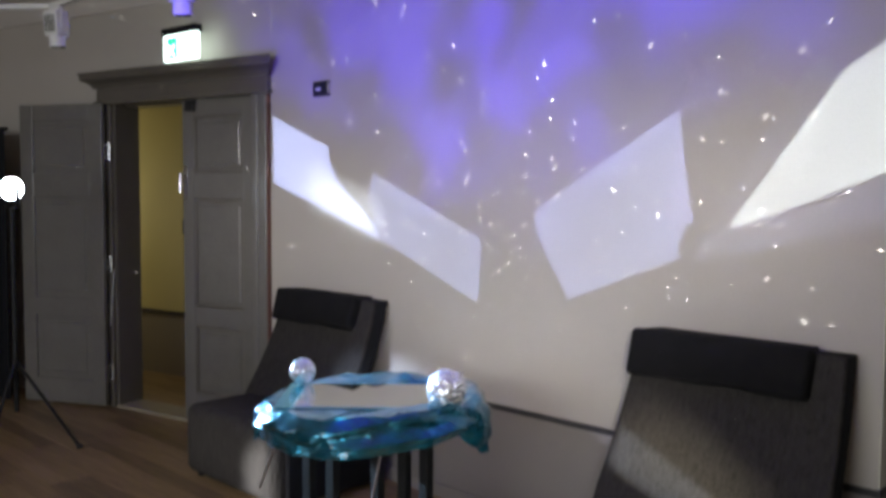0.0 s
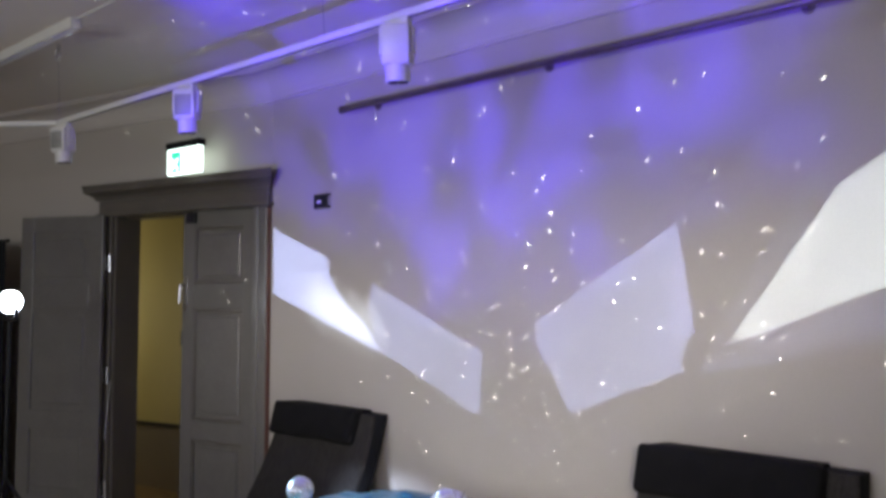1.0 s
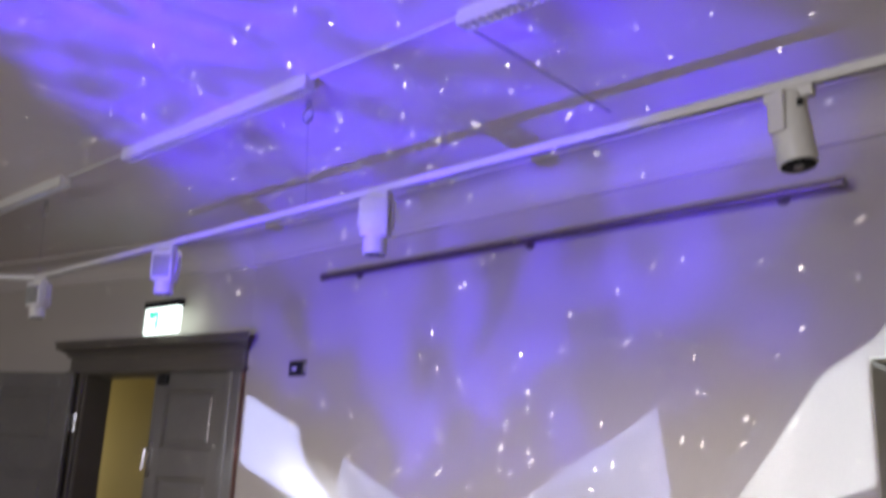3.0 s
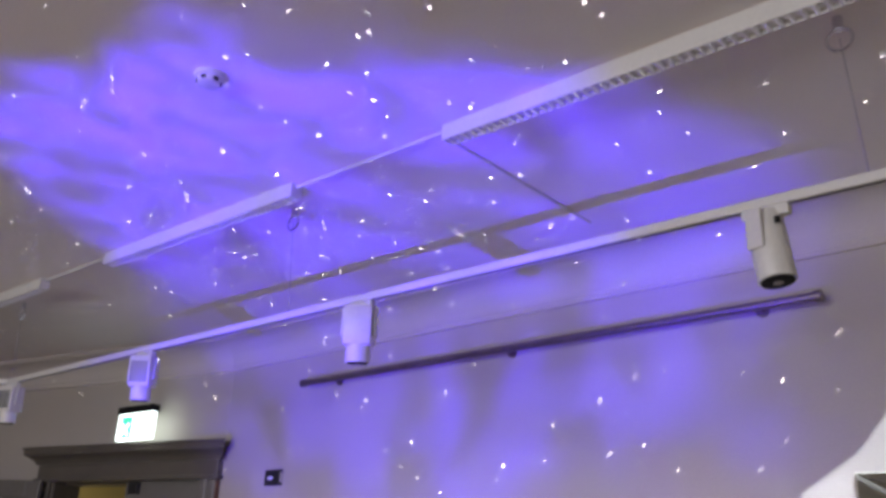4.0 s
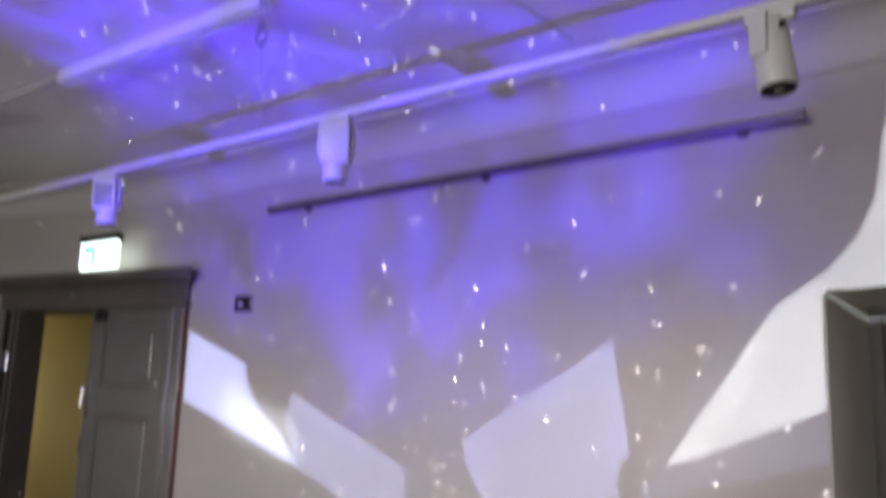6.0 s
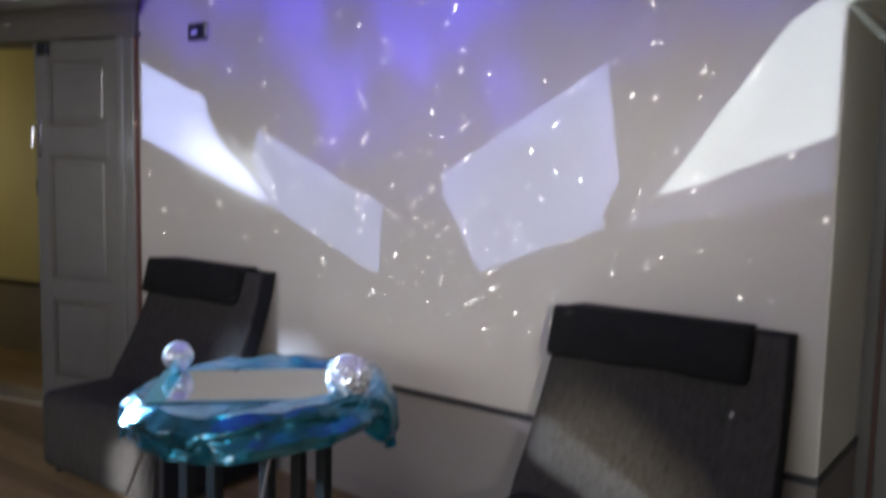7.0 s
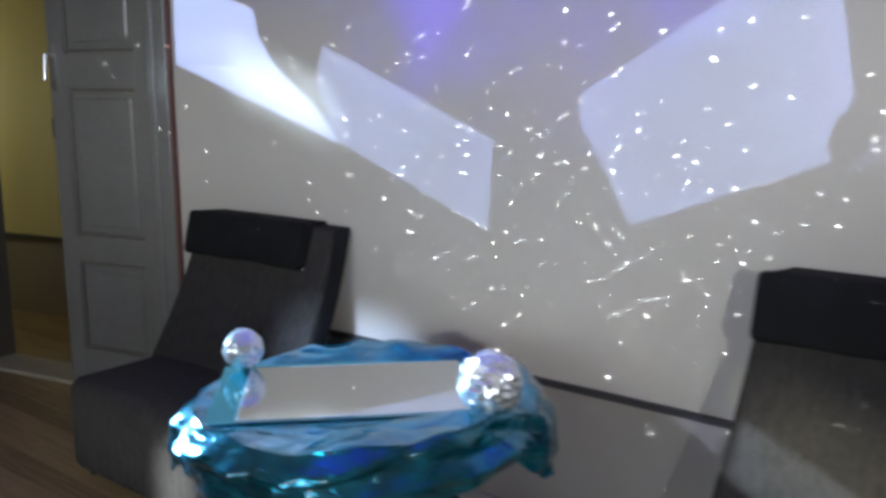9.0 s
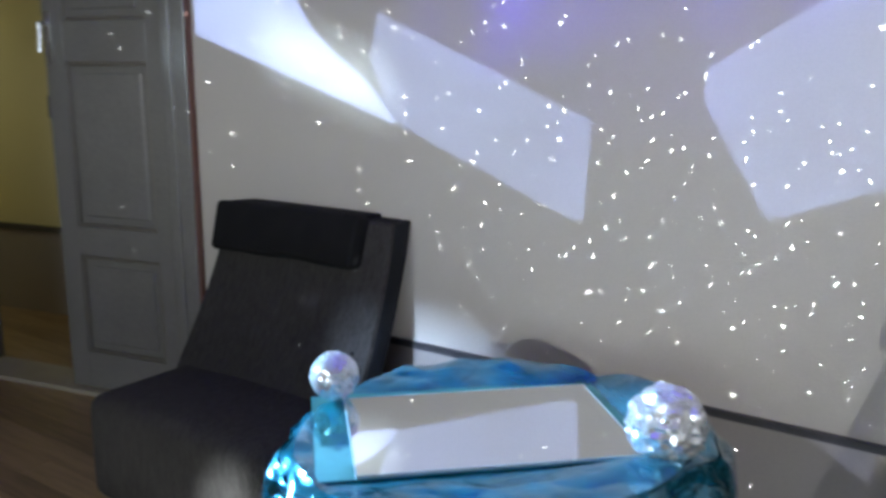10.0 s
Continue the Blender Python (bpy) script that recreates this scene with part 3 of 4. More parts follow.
def lounge_chair(m, label, tall=1.0):
    ch = thing("lounge_chair", label, "chair", m, group="lounge chairs along the wall")
    # seat: grey block to the floor with black sides
    bm = bmesh.new()
    box(bm, -0.42, 0.42, -0.75, -0.14, 0.025, 0.395, 0.055, seg=4)
    bmesh.ops.subdivide_edges(bm, edges=bm.edges, cuts=2, use_grid_fill=True)
    for v in bm.verts:
        if v.co.z > 0.36:
            v.co.z += 0.012 * max(0, 1 - (v.co.x / 0.42) ** 2) * (0.6 + 0.4 * math.sin((v.co.y + 0.74) * 5))
    part("seat", bm, GREY_FABRIC, ch, "grey woven fabric seat block", True)
    for sx in (-1, 1):
        bm = bmesh.new()
        box(bm, sx * 0.415, sx * 0.452, -0.69, -0.10, 0.03, 0.345, 0.012)
        part("side_panel", bm, BLACK_CLOTH, ch, "black side panel", True)
    # backrest: black shell with a thin grey front pad
    bm = bmesh.new()
    cushion(bm, 0.865, 0.788, 0.088, 0.662 * tall, 0.290, 0.33, 0.010)
    ob = part("back_shell", bm, BLACK_CLOTH, ch, "black back shell", True)
    ob.location = (0, -0.340, 0)
    bm = bmesh.new()
    cushion(bm, 0.860, 0.783, 0.030, 0.650 * tall, 0.290, 0.34, 0.010)
    ob = part("back_pad", bm, GREY_FABRIC, ch, "grey woven fabric back pad", True)
    ob.location = (0, -0.384, 0)
    # headrest slab hung over the top
    bm = bmesh.new()
    box(bm, -0.342, 0.350, -0.040, 0.040, -0.105, 0.078, 0.022, seg=4)
    bmesh.ops.subdivide_edges(bm, edges=[e for e in bm.edges if e.calc_length() > 0.3], cuts=8, use_grid_fill=True)
    for v in bm.verts:
        v.co.z += 0.004 * math.sin(v.co.x * 9 + 0.6) + 0.003 * math.sin(v.co.x * 23)
        v.co.y -= 0.012 * max(0.0, 1 - (v.co.z / 0.09) ** 2) * max(0.0, 1 - (v.co.x / 0.34) ** 4)
    ob = part("headrest", bm, DARK_FABRIC, ch, "black fabric headrest cushion", True)
    ob.matrix_basis = pose(-0.056, -0.146, 0.936 - 0.66 * (1 - tall), -15, 0, 0)
    bm = bmesh.new()
    box(bm, -0.300, 0.322, -0.06, 0.062, -0.012, 0.008, 0.006)
    ob = part("headrest_strap", bm, DARK_FABRIC, ch, "black strap over the top", True)
    ob.matrix_basis = pose(-0.056, -0.070, 0.999 - 0.66 * (1 - tall), -4, 0, 0)
    for x, y in ((-0.36, -0.68), (0.36, -0.68), (-0.36, -0.2), (0.36, -0.2)):
        bm = bmesh.new()
        tube(bm, (x, y, 0), (x, y, 0.03), 0.02, n=12)
        part("foot", bm, BLACK_METAL, ch)
    return ch


lounge_chair(pose(-3.97, WALL - 0.005, 0), "grey and black upholstered lounge chair beside the double door", 0.95)
lounge_chair(pose(-1.60, WALL - 0.005, 0), "grey and black upholstered lounge chair by the door recess")

# ---- table with foil, mirror and balls ----
TX, TY, TZ = -2.70, 2.40, 0.735
table = thing("folding_table", "small round table on slim black legs", "table", pose(TX, TY, 0))
bm = bmesh.new()
lathe(bm, [(0.360, 0.690), (0.367, 0.695), (0.367, 0.712), (0.360, 0.717)], 48)
part("tabletop", bm, BLACK_METAL, table, "", True)
for x, y in ((-0.20, -0.16), (-0.13, -0.10), (0.0, 0.02), (0.10, 0.07), (0.16, 0.13)):
    bm = bmesh.new()
    box(bm, x - 0.023, x + 0.023, y - 0.018, y + 0.018, 0.0, 0.69, 0.003, m=None)
    part("leg", bm, BLACK_METAL, table)
bm = bmesh.new()
box(bm, -0.27, 0.27, -0.02, 0.02, 0.0, 0.035, 0.006, m=pose(-0.03, -0.02, 0.0, 0, 0, 42))
box(bm, -0.22, 0.22, -0.02, 0.02, 0.0351, 0.06, 0.006, m=pose(-0.03, -0.02, 0.0, 0, 0, 130))
part("base", bm, BLACK_METAL, table)
for p, q in (((-0.30, -0.22, 0.60), (-0.40, -0.26, 0.34)), ((0.04, 0.03, 0.62), (-0.02, -0.05, 0.10)), ((0.2, 0.15, 0.10), (0.27, 0.06, 0.03))):
    bm = bmesh.new()
    tube(bm, p, q, 0.006, n=8)
    part("brace", bm, ROD_STEEL, table, "thin metal brace", True)

foil = thing("foil_cover", "crumpled shiny blue-teal foil draped over the table", "foil", pose(TX, TY, 0))


def ridged(p, scale):
    n = noise.noise(Vector(p) * scale)
    return 1 - abs(n) * 2


def facets(p, scale):
    """Flat crumple facets with sharp creases between them, 0 at the creases."""
    d = noise.voronoi(Vector(p) * scale)[0]
    return min(1.0, d[1] - d[0])


def foil_point(a, k):
    """A point of the sheet: angle a, k from 0 (middle) past 1 (rim) to 1.6 (hem)."""
    ca, sa = math.cos(a), math.sin(a)
    rim = 0.400 + 0.018 * noise.noise(Vector((ca * 1.6, sa * 1.6, 3.1)))
    hem = 0.098 + 0.012 * noise.noise(Vector((ca * 1.8, sa * 1.8, 7.7))) + 0.025 * max(0, -sa)
    back = max(0.0, sa * 0.55 + ca * 0.6)
    if k <= 1:
        r = rim * k
        x, y = ca * r + 0.045, sa * r - 0.010
        out = max(abs(x + y) * 0.7071 - 0.315, abs(y - x) * 0.7071 - 0.205)
        lift = 0.0
        if out > 0:
            u = min(1.0, out / 0.10)
            p = Vector((ca * r, sa * r, 0.4))
            lift = u * (0.008 + 0.014 * ridged(p, 5.5) + 0.016 * facets(p + Vector((3, 1, 2)), 6) * (1 - 0.7 * back))
            lift += 0.050 * back * math.sin(u * math.pi * 0.6) * (0.95 + 0.25 * noise.noise(p * 3))
        return Vector((ca * r, sa * r, 0.7255 + max(0, lift)))
    u = (k - 1) / 0.6
    p = Vector((ca * 0.45, sa * 0.45, u * 0.16))
    sag = 0.056 * u ** 0.8 * (0.9 + 0.4 * noise.noise(Vector((ca * 2, sa * 2, 4.4))))
    roll = 0.016 * math.sin(u * 8.5 + 2.6 * noise.noise(Vector((ca * 1.7, sa * 1.7, 8.8))))
    stretched = Vector((ca * 0.45, sa * 0.45, u * 0.30))
    crease = (0.012 * ridged(p + Vector((0, 0, 5)), 4.5) + 0.6 * roll + 0.022 * facets(stretched + Vector((1, 4, 2)), 8) + 0.045 * facets(stretched, 4.0) - 0.01) * math.sin(min(1, u * 1.15) * math.pi * 0.87) + 0.008 * facets(stretched + Vector((7, 2, 0)), 9) * u - 0.020 * max(0.0, u - 0.7) / 0.3
    r = rim + sag + crease + 0.014 * noise.noise(Vector((ca * 3, sa * 3, u + 2.0)) * 1.6)
    top = foil_point(a, 1.0).z
    return Vector((ca * r, sa * r, top - hem * u ** 1.1 - 0.5 * (top - 0.74) * u - 0.003))


bm = bmesh.new()
NA = 260
ks = [0.02 + 0.38 * i / 3 for i in range(4)] + [0.44 + 0.56 * i / 28 for i in range(29)] + [1.0 + 0.6 * (i + 1) / 24 for i in range(24)]
rows = [[bm.verts.new(foil_point(2 * math.pi * i / NA, k)) for i in range(NA)] for k in ks]
for a, b in zip(rows, rows[1:]):
    for i in range(NA):
        bm.faces.new((a[i], a[(i + 1) % NA], b[(i + 1) % NA], b[i]))
sheet = part("sheet", bm, FOIL, foil, "", True)
sheet.data.set_sharp_from_angle(angle=radians(22))


def foil_tail(parent, a0, a1, drop, out):
    """A corner of the sheet that hangs lower, tapering to a ragged point."""
    bm = bmesh.new()
    nu, nv = 26, 22
    grid = []
    for j in range(nv + 1):
        v = j / nv
        row = []
        for i in range(nu + 1):
            u = i / nu
            shrink = 1 - 0.72 * v ** 1.8
            a = (a0 + a1) / 2 + (u - 0.5) * (a1 - a0) * shrink + 0.10 * v
            p = foil_point(a, 1.06)
            puff = out * math.sin(u * math.pi) * math.sin(min(1, v * 1.25) * math.pi * 0.8)
            r = Vector((p.x, p.y)).length + 0.012 + puff + 0.022 * noise.noise(Vector((u * 4, v * 3, 5.5)))
            z = p.z - drop * v * (0.80 + 0.20 * math.sin(u * math.pi)) + 0.012 * noise.noise(Vector((u * 5, v * 5, 9.5)))
            row.append(bm.verts.new((math.cos(a) * r, math.sin(a) * r, z)))
        grid.append(row)
    for j in range(nv):
        for i in range(nu):
            bm.faces.new((grid[j][i], grid[j][i + 1], grid[j + 1][i + 1], grid[j + 1][i]))
    return part("hanging_corner", bm, FOIL, parent, "", True)


foil_tail(foil, radians(-6), radians(40), 0.19, 0.035)
foil_tail(foil, radians(205), radians(240), 0.14, 0.02)

glass = thing("mirror_plate", "rectangular mirror lying flat on the foil", "mirror", pose(-2.735, 2.415, 0.7305, 0, 0, 45.0))
bm = bmesh.new()
box(bm, -0.275, 0.275, -0.190, 0.190, 0.0, 0.004)
plate = part("plate", bm, MIRROR, glass)
bm = bmesh.new()
for x0, x1, y0, y1 in ((-0.278, 0.278, -0.1925, -0.1905), (-0.278, 0.278, 0.1905, 0.1925), (-0.278, -0.2755, -0.1905, 0.1905), (0.2755, 0.278, -0.1905, 0.1905)):
    box(bm, x0, x1, y0, y1, -0.001, 0.0045)
part("edge", bm, mat("ground_edge", (0.30, 0.36, 0.38), 0.3), plate, "bright ground edge")


film_under = thing("film_sheet", "smooth taut teal film under the mirror", "foil", pose(-2.755, 2.40, 0.7262, 0, 0, 45.0))
bm = bmesh.new()
box(bm, -0.325, 0.325, -0.200, 0.225, 0.0, 0.0035, 0.001)
part("film", bm, mat("teal_film", (0.10, 0.42, 0.50), 0.06, 0.9, vary=0.15, scale=6, fine=30, bump=0.06), film_under)


def ball(name, label, m, r, crumple, material, sub):
    th = thing(name, label, "ball", m)
    bm = bmesh.new()
    bmesh.ops.create_icosphere(bm, subdivisions=sub, radius=r)
    for v in bm.verts:
        d = v.co.normalized()
        v.co += d * r * crumple * (0.6 * noise.noise(d * 4.0 + Vector((3, 1, r * 50))) + 0.8 * noise.noise(d * 7.5 + Vector((r * 90, 5, 2))) + 0.7 * noise.noise(d * 15.0 + Vector((5, r * 70, 1))))
    part("shell", bm, material, th)
    return th


glass_ball = ball("crystal_ball", "small clear facetted glass ball on the mirror", pose(-3.085, 2.345, 0.734 + 0.053), 0.054, 0.055, BALL_GLASS, 4)
silver_ball = ball("crumpled_ball", "silver crumpled foil ball resting on the foil", pose(-2.365, 2.46, 0.745 + 0.066), 0.073, 0.11, BALL_FOIL, 4)

# ---- stage lamp on its stand ----
stand = thing("stage_lamp", "bright white LED stage lamp on a black stand", "lamp", pose(LAMP.x, LAMP.y, 0))
bm = bmesh.new()
tube(bm, (0, 0, 0.25), (0, 0, LAMP.z - 0.10), 0.014, n=12)
part("pole", bm, BLACK_METAL, stand, "", True)
for a in (-52, 68, 188):
    bm = bmesh.new()
    ca, sa = math.cos(radians(a)), math.sin(radians(a))
    tube(bm, (0, 0, 0.55), (0.33 * ca, 0.33 * sa, 0.012), 0.010, n=10)
    tube(bm, (0.32 * ca, 0.32 * sa, 0.0), (0.345 * ca, 0.345 * sa, 0.02), 0.014, n=10)
    part("leg", bm, BLACK_METAL, stand, "", True)
aim = (Vector((-0.16, 0.18, 1.52)) - LAMP).to_track_quat("Z", "Y").to_matrix().to_4x4()
bm = bmesh.new()
lathe(bm, [(0.03, -0.14), (0.058, -0.12), (0.066, 0.02), (0.072, 0.045), (0.064, 0.046), (0.058, 0.03)], 28, Matrix.Translation((0, 0, LAMP.z)) @ aim)
head = part("housing", bm, BLACK_METAL, stand, "", True)
bm = bmesh.new()
lathe(bm, [(0.056, 0.036), (0.060, 0.047)], 24, Matrix.Translation((0, 0, LAMP.z)) @ aim)
part("led_face", bm, LED_FACE, head, "glowing LED face")
bm = bmesh.new()
box(bm, -0.085, 0.085, -0.012, 0.012, LAMP.z - 0.11, LAMP.z - 0.095, 0.003)
for sx in (-1, 1):
    box(bm, sx * 0.085 - 0.004, sx * 0.085 + 0.004, -0.012, 0.012, LAMP.z - 0.1, LAMP.z + 0.02, 0.002)
part("yoke", bm, BLACK_METAL, stand)

# ---- black curtain by the folded leaf ----
cur = thing("black_curtain", "floor-length pleated black curtain beside the open leaf", "curtain", DOOR_WALL @ pose(-2.22, -0.34, 0))
bm = bmesh.new()
cols = []
for i in range(181):
    s = i / 180 * 1.7
    y = -0.035 * math.sin(s * 62 + 1.2 * math.sin(s * 7)) + 0.012 * math.sin(s * 23)
    cols.append([bm.verts.new((-s, y * (0.6 + 0.4 * (1 - k / 12)), 0.02 + k / 12 * 1.93)) for k in range(13)])
for a, b in zip(cols, cols[1:]):
    for k in range(12):
        bm.faces.new((a[k], b[k], b[k + 1], a[k + 1]))
part("cloth", bm, BLACK_CLOTH, cur, "", True)
bm = bmesh.new()
tube(bm, (0.03, 0, 1.96), (-1.75, 0, 1.96), 0.014, n=12)
part("curtain_pole", bm, BLACK_METAL, cur, "", True)

# ---- made-up window behind the camera, for the fill lamp ----
win = thing("added_window", "made-up pale window frame in the unseen back wall", "window", pose(-1.4, Y0 - 0.1, 1.1), kind="structure")
part("added_window_frame", boxes((-2.6, -2.54, -0.05, 0.05, 0, 1.65), (2.54, 2.6, -0.05, 0.05, 0, 1.65), (-2.54, 2.54, -0.05, 0.05, 0, 0.06), (-2.54, 2.54, -0.05, 0.05, 1.59, 1.65), (-0.03, 0.03, -0.05, 0.05, 0.06, 1.59)), PLASTIC_WHITE, win)

# ---- films that shape lamp light ----


def film(name, build):
    m = bpy.data.materials.new(name)
    m.use_nodes = True
    nt = m.node_tree
    nt.nodes.clear()
    out, mix = nt.nodes.new("ShaderNodeOutputMaterial"), nt.nodes.new("ShaderNodeBsdfTransparent")
    nt.links.new(mix.outputs[0], out.inputs["Surface"])
    nt.links.new(build(nt), mix.inputs["Color"])
    return m


def node(nt, kind, op=None, *values):
    n = nt.nodes.new(kind)
    if op:
        n.operation = op
    for i, v in enumerate(values):
        if isinstance(v, (int, float)):
            n.inputs[i].default_value = v
        elif v is not None:
            nt.links.new(v, n.inputs[i])
    return n


def streaked(nt):
    """Added clear film; its streaks put faint lines and uneven density into the thrown light."""
    co, mp = nt.nodes.new("ShaderNodeTexCoord"), nt.nodes.new("ShaderNodeMapping")
    mp.inputs["Scale"].default_value, mp.inputs["Rotation"].default_value = (70, 70, 900), (0.0, 0.5, 0.0)
    n1, n2 = nt.nodes.new("ShaderNodeTexNoise"), nt.nodes.new("ShaderNodeTexNoise")
    n1.inputs["Scale"].default_value, n2.inputs["Scale"].default_value = 1.0, 45.0
    n1.inputs["Detail"].default_value, n2.inputs["Detail"].default_value = 3, 3
    nt.links.new(co.outputs["Object"], mp.inputs["Vector"])
    nt.links.new(mp.outputs[0], n1.inputs["Vector"])
    nt.links.new(co.outputs["Object"], n2.inputs["Vector"])
    k = node(nt, "ShaderNodeMath", "ADD", n1.outputs["Fac"], n2.outputs["Fac"])
    rp = nt.nodes.new("ShaderNodeMapRange")
    rp.inputs["From Min"].default_value, rp.inputs["From Max"].default_value = 0.7, 1.3
    rp.inputs["To Min"].default_value, rp.inputs["To Max"].default_value = 0.58, 1.0
    nt.links.new(k.outputs[0], rp.inputs["Value"])
    comb = nt.nodes.new("ShaderNodeCombineColor")
    for i in range(3):
        nt.links.new(rp.outputs["Result"], comb.inputs[i])
    return comb.outputs[0]


STREAKS = film("streak_film", streaked)

# ---- added unseen masked lamps that throw the white shapes ----
rig = thing("added_lamp_rig", "unseen black rail with added masked lamps near the ceiling", "projector", pose(0, 0, 0))
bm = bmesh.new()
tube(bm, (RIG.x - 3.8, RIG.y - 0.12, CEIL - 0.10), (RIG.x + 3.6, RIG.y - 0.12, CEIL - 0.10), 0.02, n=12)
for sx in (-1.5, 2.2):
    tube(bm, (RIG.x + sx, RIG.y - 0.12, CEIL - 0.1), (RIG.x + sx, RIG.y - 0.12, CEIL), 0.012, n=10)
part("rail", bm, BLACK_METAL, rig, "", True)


def added_mask_lamp(i, shape, y, watts, colour, blur=0.0003, reach=0.22, streaks=True, drop=0.0):
    """An added lamp behind a plate with one cut-out, thrown as a shape of (x, z) on the plane at y, or of (x, y, z).
    """
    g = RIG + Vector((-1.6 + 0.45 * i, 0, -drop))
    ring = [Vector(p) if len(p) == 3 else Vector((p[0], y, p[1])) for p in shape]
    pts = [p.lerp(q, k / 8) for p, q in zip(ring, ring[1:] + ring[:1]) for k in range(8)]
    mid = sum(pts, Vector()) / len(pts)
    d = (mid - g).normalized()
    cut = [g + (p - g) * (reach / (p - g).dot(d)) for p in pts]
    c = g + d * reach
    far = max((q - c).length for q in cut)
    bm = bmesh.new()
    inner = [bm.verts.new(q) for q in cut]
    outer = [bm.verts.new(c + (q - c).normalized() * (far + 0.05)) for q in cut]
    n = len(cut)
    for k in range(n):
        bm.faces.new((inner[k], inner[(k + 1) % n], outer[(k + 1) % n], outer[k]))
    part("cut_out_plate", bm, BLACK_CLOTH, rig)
    if streaks:
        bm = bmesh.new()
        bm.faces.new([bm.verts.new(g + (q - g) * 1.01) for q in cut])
        part("streaks", bm, STREAKS, rig)
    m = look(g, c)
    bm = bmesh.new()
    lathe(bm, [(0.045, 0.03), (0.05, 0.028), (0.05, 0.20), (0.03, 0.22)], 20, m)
    part("added_lamp_body", bm, BLACK_METAL, rig, "", True)
    lamp("added_shape_light", "SPOT", watts, colour, m, blur, spot=2 * math.atan((far + 0.025) / reach), blend=0.02)


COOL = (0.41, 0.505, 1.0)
# added lamps in place of lamp light reflected off the table mirror
added_mask_lamp(0, [(-4.640, 1.985), (-4.091, 1.779), (-4.086, 1.690), (-4.020, 1.594), (-3.926, 1.515), (-3.801, 1.433), (-3.699, 1.344), (-3.657, 1.276), (-4.640, 1.585)], WALL, 3300, COOL)
added_mask_lamp(1, [(-3.721, 1.637), (-2.936, 1.309), (-2.950, 1.02), (-2.994, 1.017), (-3.665, 1.284), (-3.757, 1.494)], WALL, 1400, COOL)
added_mask_lamp(2, [(-1.909, 1.86), (-2.612, 1.455), (-2.615, 1.371), (-2.432, 1.068), (-1.886, 1.278), (-1.90, 1.33), (-1.875, 1.395), (-1.838, 1.43)], WALL, 1220, COOL)
added_mask_lamp(3, [(-1.697, 1.402), (-1.605, 1.425), (-1.137, 1.608), (-1.137, 2.053), (-1.29, 1.956)], WALL, 1950, (0.76, 0.88, 1.0))
added_mask_lamp(8, [(-1.137, 1.99), (-0.10, 1.99), (-0.10, 2.62), (-0.90, 2.62), (-0.955, 2.30), (-1.005, 2.19), (-1.115, 2.063), (-1.137, 2.053)], WALL, 1950, (0.76, 0.88, 1.0))
added_mask_lamp(4, [(-1.849, 1.254), (-1.137, 1.440), (-1.137, 1.60), (-1.697, 1.40)], WALL, 340, COOL)
added_mask_lamp(9, [(-1.849, 1.254), (-1.697, 1.40), (-1.29, 1.956), (-1.38, 2.02), (-1.60, 1.68)], WALL, 270, COOL)

# added beams for the glow by the dado and the right chair's band
added_mask_lamp(-0.5, [(-3.72, 0.40), (-3.72, 0.60), (-3.48, 0.60), (-3.30, 0.56), (-3.24, 0.47), (-3.40, 0.38)], WALL, 3000, (0.58, 0.70, 1.0), 0.0045, streaks=False, drop=0.35)
added_mask_lamp(6, [(-2.30, 0.515), (-2.02, 0.52), (-2.02, 0.36)], WALL, 900, (0.66, 0.72, 1.0))
added_mask_lamp(7, [(-1.985, 2.957, 0.504), (-1.981, 3.022, 0.647), (-1.811, 2.994, 0.585), (-1.563, 2.948, 0.485), (-1.371, 2.902, 0.381), (-1.421, 2.876, 0.324)], 0.0, 3000, (0.80, 0.88, 1.0), 0.0006, streaks=False)
added_mask_lamp(5, [(-1.957, 2.972, 0.537), (-1.956, 3.062, 0.734), (-1.687, 3.039, 0.684), (-1.386, 2.959, 0.507), (-1.347, 2.885, 0.345), (-1.526, 2.915, 0.411)], 0.0, 1700, (1.0, 0.90, 0.66), 0.0038, streaks=False)
# added: the lit seat front beside the table, and a brighter end of the first shape
added_mask_lamp(-4, [(-3.80, 0.00), (-3.80, 0.20), (-3.70, 0.32), (-3.60, 0.32), (-3.56, 0.02)], 2.525, 5200, (0.97, 0.97, 1.0), 0.0030, streaks=False)
added_mask_lamp(-2, [(-4.42, 0.10), (-4.42, 0.36), (-3.58, 0.38), (-3.58, 0.02)], 2.525, 420, (1.0, 0.96, 0.92), 0.0080, streaks=False)
added_mask_lamp(-3, [(-4.25, 1.62), (-3.86, 1.515), (-3.71, 1.465), (-3.66, 1.29), (-4.25, 1.48)], WALL, 1600, (0.74, 0.85, 1.0), 0.0042, streaks=False)
# soft wash added over the wall as fill
added_mask_lamp(10, [(-5.7, 0.80), (-5.7, 1.90), (-1.30, 1.90), (-1.30, 1.14), (-1.95, 1.05), (-2.15, 0.30), (-3.35, 0.30), (-3.55, 0.75)], WALL, 860, (1.0, 0.945, 0.93), 0.012, streaks=False)

# ---- violet cloud and star points ----


